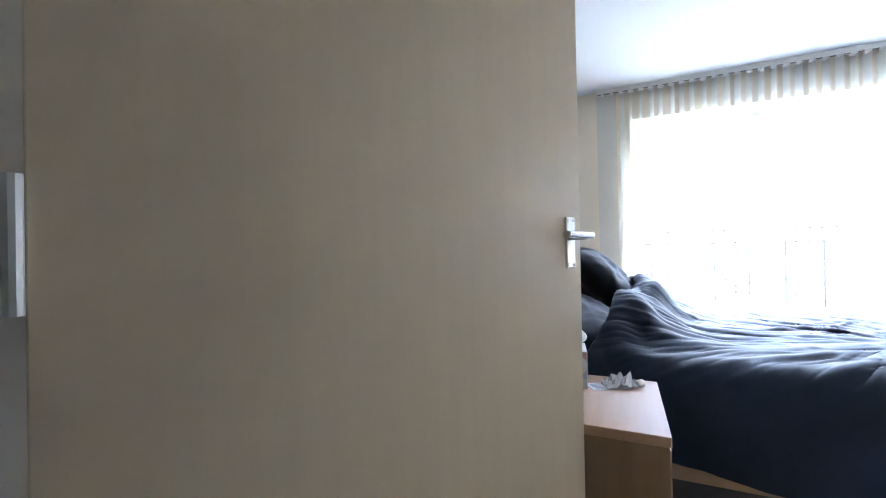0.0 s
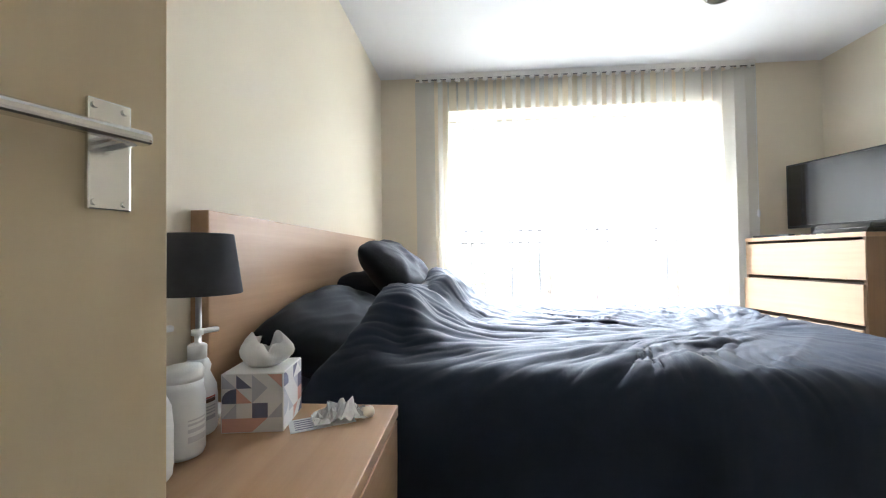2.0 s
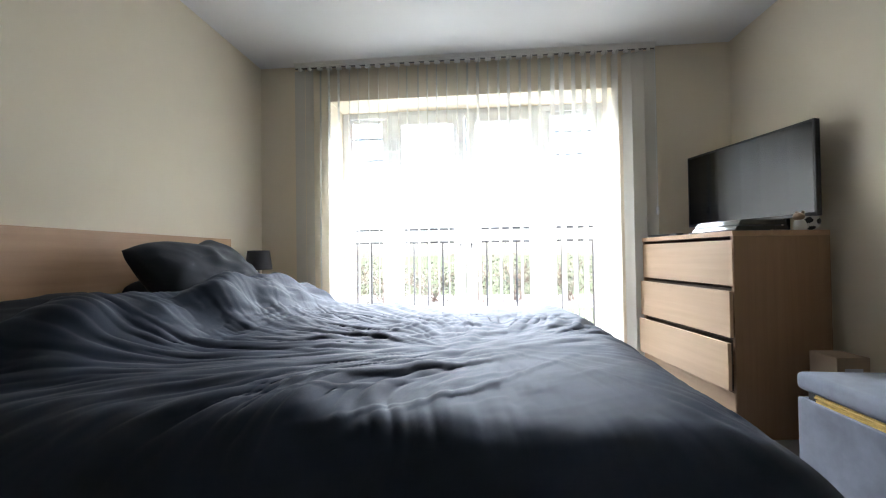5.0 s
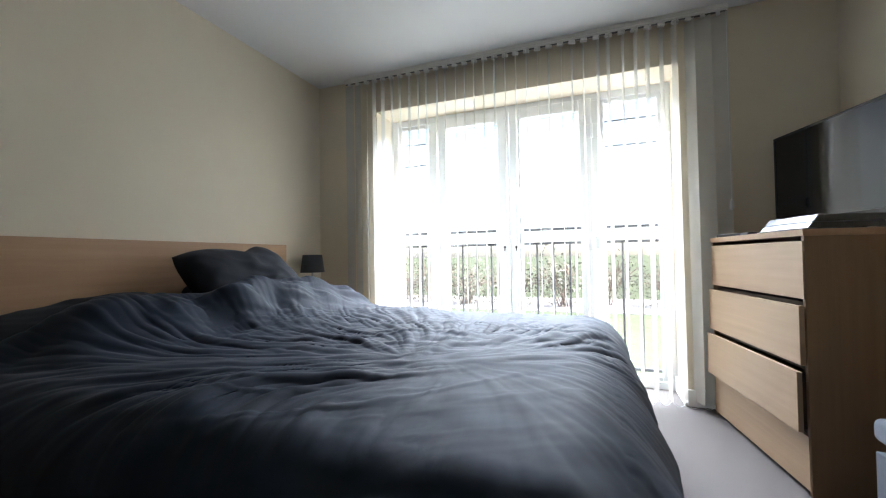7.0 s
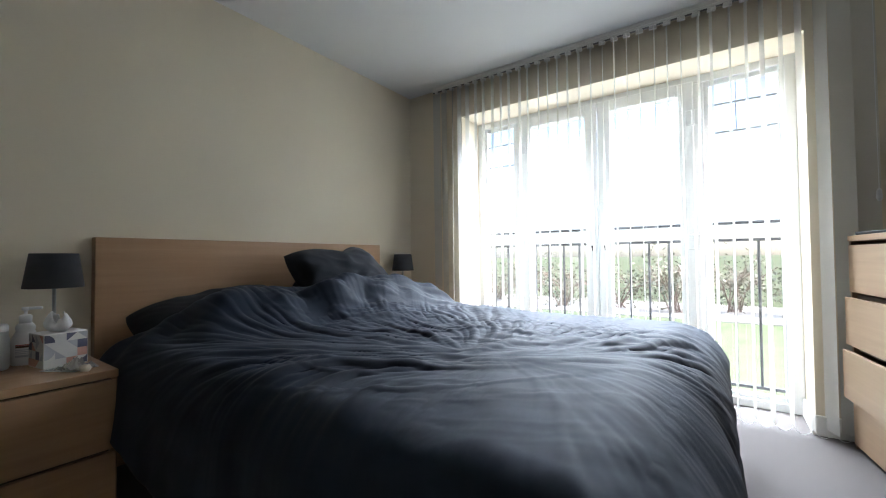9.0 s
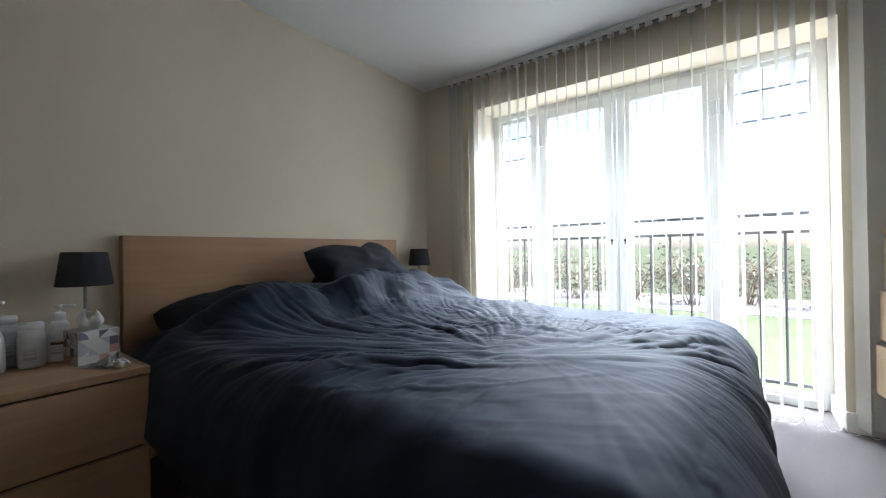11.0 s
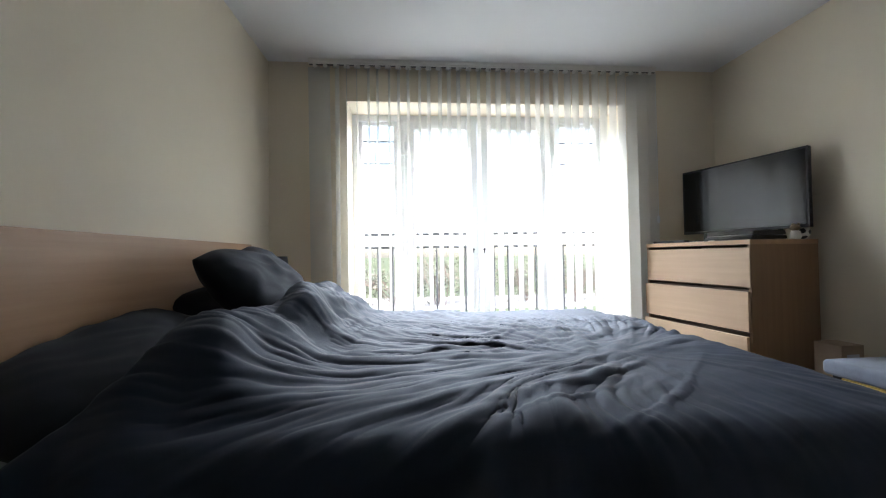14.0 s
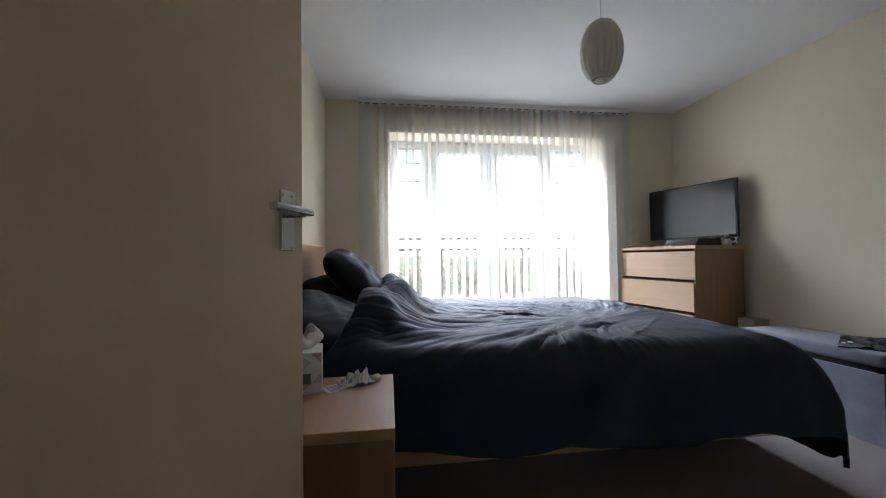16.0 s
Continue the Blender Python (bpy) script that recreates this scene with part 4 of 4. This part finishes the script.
def tablet_tub():
    root = tagged(empty("cream_tube_cap", pose(0.395, 1.795, ZN + 0.012, 0, 90, 40)), "small cream-coloured screw cap lying on the cabinet", "cap")
    lathe("cap", [(0.0005, -0.012), (0.0115, -0.012), (0.012, 0.008), (0.009, 0.012), (0.0005, 0.012)], plain("ivory_plastic", (0.66, 0.60, 0.48), 0.4), root, 20)
    return root


tablet_tub()


# ---- ottoman and what lies on it ----
def ottoman():
    x0, x1, y0, y1 = 2.755, 3.15, 2.11, 2.88
    root = tagged(empty("ottoman", pose(0, 0, 0)), "grey fabric storage ottoman with its padded lid slightly ajar", "ottoman")
    bm = bmesh.new()
    t = 0.02
    add_box(bm, (x0, y0, 0), (x0 + t, y1, 0.345), 0.004)
    add_box(bm, (x1 - t, y0, 0), (x1, y1, 0.345), 0.004)
    add_box(bm, (x0 + t, y0, 0), (x1 - t, y0 + t, 0.345), 0.004)
    add_box(bm, (x0 + t, y1 - t, 0), (x1 - t, y1, 0.345), 0.004)
    add_box(bm, (x0 + t, y0 + t, 0.005), (x1 - t, y1 - t, 0.02))
    put("body", bm, M_OTTO, root)
    bm = bmesh.new()
    add_box(bm, (x0 - 0.006, y0 - 0.004, 0.375), (x1 + 0.004, y1 + 0.004, 0.442), 0.02, 4)
    put("lid", bm, M_OTTO, root, smooth=True)
    bm = bmesh.new()
    add_box(bm, (x0 + 0.025, y0 + 0.05, 0.335), (x1 - 0.025, y1 - 0.02, 0.376))
    put("lid_lining", bm, M_BLACK, root)
    return root


ottoman()


def papers():
    bm = bmesh.new()
    rnd = random.Random(5)
    for i in range(5):
        a = rnd.uniform(-4, 4)
        z = 0.3455 + i * 0.0055
        add_box(bm, (0.0, -0.13, 0), (0.11 + 0.012 * rnd.random(), 0.13, 0.005), 0, m=pose(2.758 + 0.01 * rnd.random(), 2.68, z, 0, 0, a * 0.4))
    return tagged(put("magazine", bm, M_YELLOW), "yellowed magazines caught under the ottoman lid", "magazines")


papers()


def carton():
    root = tagged(empty("cardboard_box", pose(3.10, 3.04, 0.0, 0, 0, 2)), "tall beige cardboard box between ottoman and chest", "box")
    box("carton", (-0.10, -0.03, 0), (0.03, 0.10, 0.46), M_CARDBOARD, root, 0.003)
    bm = bmesh.new()
    add_box(bm, (-0.07, -0.0312, 0.39), (0.0, -0.0305, 0.415))
    put("label", bm, M_GREYINK, root)
    return root


carton()
crumpled("garment", pose(2.98, 2.30, 0.444, 0, 0, 35), 0.40, 0.26, 0.05, M_GARMENT, "crumpled black garment lying on the ottoman", "clothing", 14, 0.006)
tagged(box("garment_label", (2.83, 2.325, 0.4425), (2.885, 2.345, 0.452), M_WHITE_PLASTIC, None, 0.002), "small white tag beside the black garment", "tag")


def bag():
    bm = bmesh.new()
    bmesh.ops.create_icosphere(bm, subdivisions=4, radius=1)
    for v in bm.verts:
        p = v.co.copy()
        k = 1 + 0.12 * noise.noise(p * 2.5) + 0.05 * noise.noise(p * 7)
        q = Vector([math.copysign(abs(c) ** 0.7, c) for c in p]) * k
        v.co = Vector((q.x * 0.15, q.y * 0.13, max(0.0, 0.185 + q.z * 0.19)))
    root = tagged(put("bag", bm, M_MAROON, smooth=True, m=pose(2.86, 1.955, 0)), "soft maroon and dark bag standing beside the ottoman", "bag")
    bm = bmesh.new()
    add_tube(bm, [(-0.05, -0.07 + 0.14 * i / 12, 0.34 + 0.10 * math.sin(math.pi * i / 12)) for i in range(13)], 0.009, 8)
    put("handle", bm, M_GARMENT, root)
    return root


bag()


# ---- pendant lamp ----
def pendant():
    x, y = 1.59, 2.51
    root = tagged(empty("pendant_lamp", pose(x, y, 0)), "egg-shaped pleated ivory pendant shade on a thin flex", "ceiling lamp")
    z0, z1, R = 1.885, 2.205, 0.108
    prof = []
    for i in range(19):
        s = i / 18
        a = radians(-62 + 147 * s)
        r = R * math.cos(a) ** 0.85
        z = z0 + (z1 - z0) * (math.sin(a) - math.sin(radians(-62))) / (math.sin(radians(85)) - math.sin(radians(-62)))
        prof.append((r, z))
    bm = bmesh.new()
    add_lathe(bm, prof, 120, (0, 0, 0), 0.02, 20)
    ob = put("shade", bm, M_PENDANT, root, smooth=True)
    ob.modifiers.new("cloth", "SOLIDIFY").thickness = 0.0015
    bm = bmesh.new()
    for i in range(10):
        a = 2 * math.pi * i / 10
        add_tube(bm, [((r + 0.002) * math.cos(a), (r + 0.002) * math.sin(a), z) for r, z in prof], 0.0016, 5)
    tagged(put("rib", bm, M_PENDANT, root), kind="stuff")
    bm = bmesh.new()
    add_lathe(bm, [(0.048, z0 - 0.012), (0.0535, z0 + 0.001), (0.051, z0 + 0.004), (0.046, z0 - 0.010), (0.048, z0 - 0.012)], 40)
    put("lower_ring", bm, M_TRIM, root, smooth=True)
    bm = bmesh.new()
    add_tube(bm, [(0, 0, z1 - 0.06), (0.001, 0, 2.28), (0, 0, H - 0.02)], 0.003, 8)
    add_lathe(bm, [(0.0005, z1 - 0.10), (0.018, z1 - 0.10), (0.018, z1 - 0.05), (0.006, z1 - 0.03)], 20)
    put("flex", bm, M_WHITE_PLASTIC, root, smooth=True)
    lathe("ceiling_rose", [(0.0005, H - 0.03), (0.02, H - 0.028), (0.04, H - 0.008), (0.042, H), (0.0005, H)], M_WHITE_PLASTIC, root, 28)
    return root


pendant()


# ---- outside ----
def lawn():
    bm = bmesh.new()
    bmesh.ops.create_grid(bm, x_segments=40, y_segments=40, size=600)
    bmesh.ops.transform(bm, matrix=Matrix.Translation((0, 0, -0.13)), verts=bm.verts)
    return setting(put("ground", bm, M_GRASS), "mown lawn in sunlight")


lawn()
setting(box("paving", (-3, Y1 + OUT, -0.16), (6, Y1 + OUT + 0.55, -0.10), M_GRAVEL, bevel=0.01), "pale gravel strip along the house")
setting(box("border", (-14, 8.9, -0.18), (16, 11.2, -0.10), M_GRAVEL, bevel=0.02), "pale planting border beyond the lawn")


def railing():
    y = Y1 + OUT + 0.14
    root = tagged(empty("railing", pose(0, y, 0)), "black painted steel balcony rail outside the doors", "railing")
    x0, x1 = 0.24, 2.74
    for z, half in ((1.115, 0.02), (1.003, 0.012), (0.06, 0.012)):
        box("rail", (x0, -half, z), (x1, half, z + 0.02), M_STEEL, root, 0.002)
    for x in (x0, 0.86, 2.06, x1 - 0.014):
        bm = bmesh.new()
        add_box(bm, (x, -0.008, -0.10), (x + 0.02, 0.010, 1.114), 0.002)
        put("post", bm, M_STEEL, root)
    bm = bmesh.new()
    add_tube(bm, [(0, 0, 0.078), (0, 0, 1.004)], 0.008, 8)
    bar = put("baluster", bm, M_STEEL, root)
    n = 19
    for k in range(n):
        ob = bar if k == 0 else new("baluster", bar.data)
        ob.parent = root
        ob.matrix_basis = pose(x0 + (k + 1) * (x1 - x0) / (n + 1), 0, 0)
    return root


railing()


def shrub(x, y, w, h, seed, leaves=900):
    """Branching stems with many small leaves round their ends."""
    rnd = random.Random(seed)
    root = tagged(empty("shrub", pose(x, y, -0.12)), "leafy twiggy garden shrub beyond the lawn", "shrub", "shrubs along the lawn")
    bm = bmesh.new()
    tips = []
    for i in range(11):
        a = rnd.uniform(0, 6.283)
        reach = rnd.uniform(0.25, 1.0) * w / 2
        top = h * rnd.uniform(0.55, 1.0) * (1 - 0.3 * (reach / (w / 2)) ** 2)
        p0 = Vector((rnd.uniform(-0.1, 0.1), rnd.uniform(-0.1, 0.1), 0))
        p2 = Vector((reach * math.cos(a), 0.7 * reach * math.sin(a), top))
        p1 = p0.lerp(p2, 0.5) + Vector((rnd.uniform(-0.1, 0.1), rnd.uniform(-0.1, 0.1), 0.12))
        add_tube(bm, [p0, p1, p2], 0.012, 5)
        tips += [p1, p1.lerp(p2, 0.5), p2, p2]
        for k in range(3):
            q = p1.lerp(p2, rnd.random()) + Vector((rnd.uniform(-0.3, 0.3), rnd.uniform(-0.25, 0.25), rnd.uniform(-0.05, 0.25)))
            add_tube(bm, [p1.lerp(p2, 0.3), q], 0.005, 4)
            tips.append(q)
    tagged(put("branches", bm, M_TWIG, root), kind="stuff")
    bm = bmesh.new()
    for i in range(leaves):
        c = rnd.choice(tips) + Vector((rnd.gauss(0, 0.17), rnd.gauss(0, 0.14), rnd.gauss(-0.12, 0.17)))
        if c.z < 0.03:
            continue
        s = rnd.uniform(0.02, 0.048)
        r = Euler((rnd.uniform(-1.2, 1.2), rnd.uniform(-1.2, 1.2), rnd.uniform(0, 6.28))).to_matrix()
        vs = [bm.verts.new(c + r @ Vector(q)) for q in ((-s, 0, 0), (0, -s * 0.5, 0.004), (s, 0, 0), (0, s * 0.5, 0.004))]
        bm.faces.new(vs)
    tagged(put("foliage", bm, M_LEAF, root), kind="stuff")
    return root


_r = random.Random(21)
_x = -7.0
_k = 0
while _x < 9.5:
    shrub(_x, 9.7 + _r.uniform(-0.3, 0.5), _r.uniform(1.2, 1.9), _r.uniform(0.75, 1.2), 100 + _k)
    _x += _r.uniform(0.75, 1.15)
    _k += 1
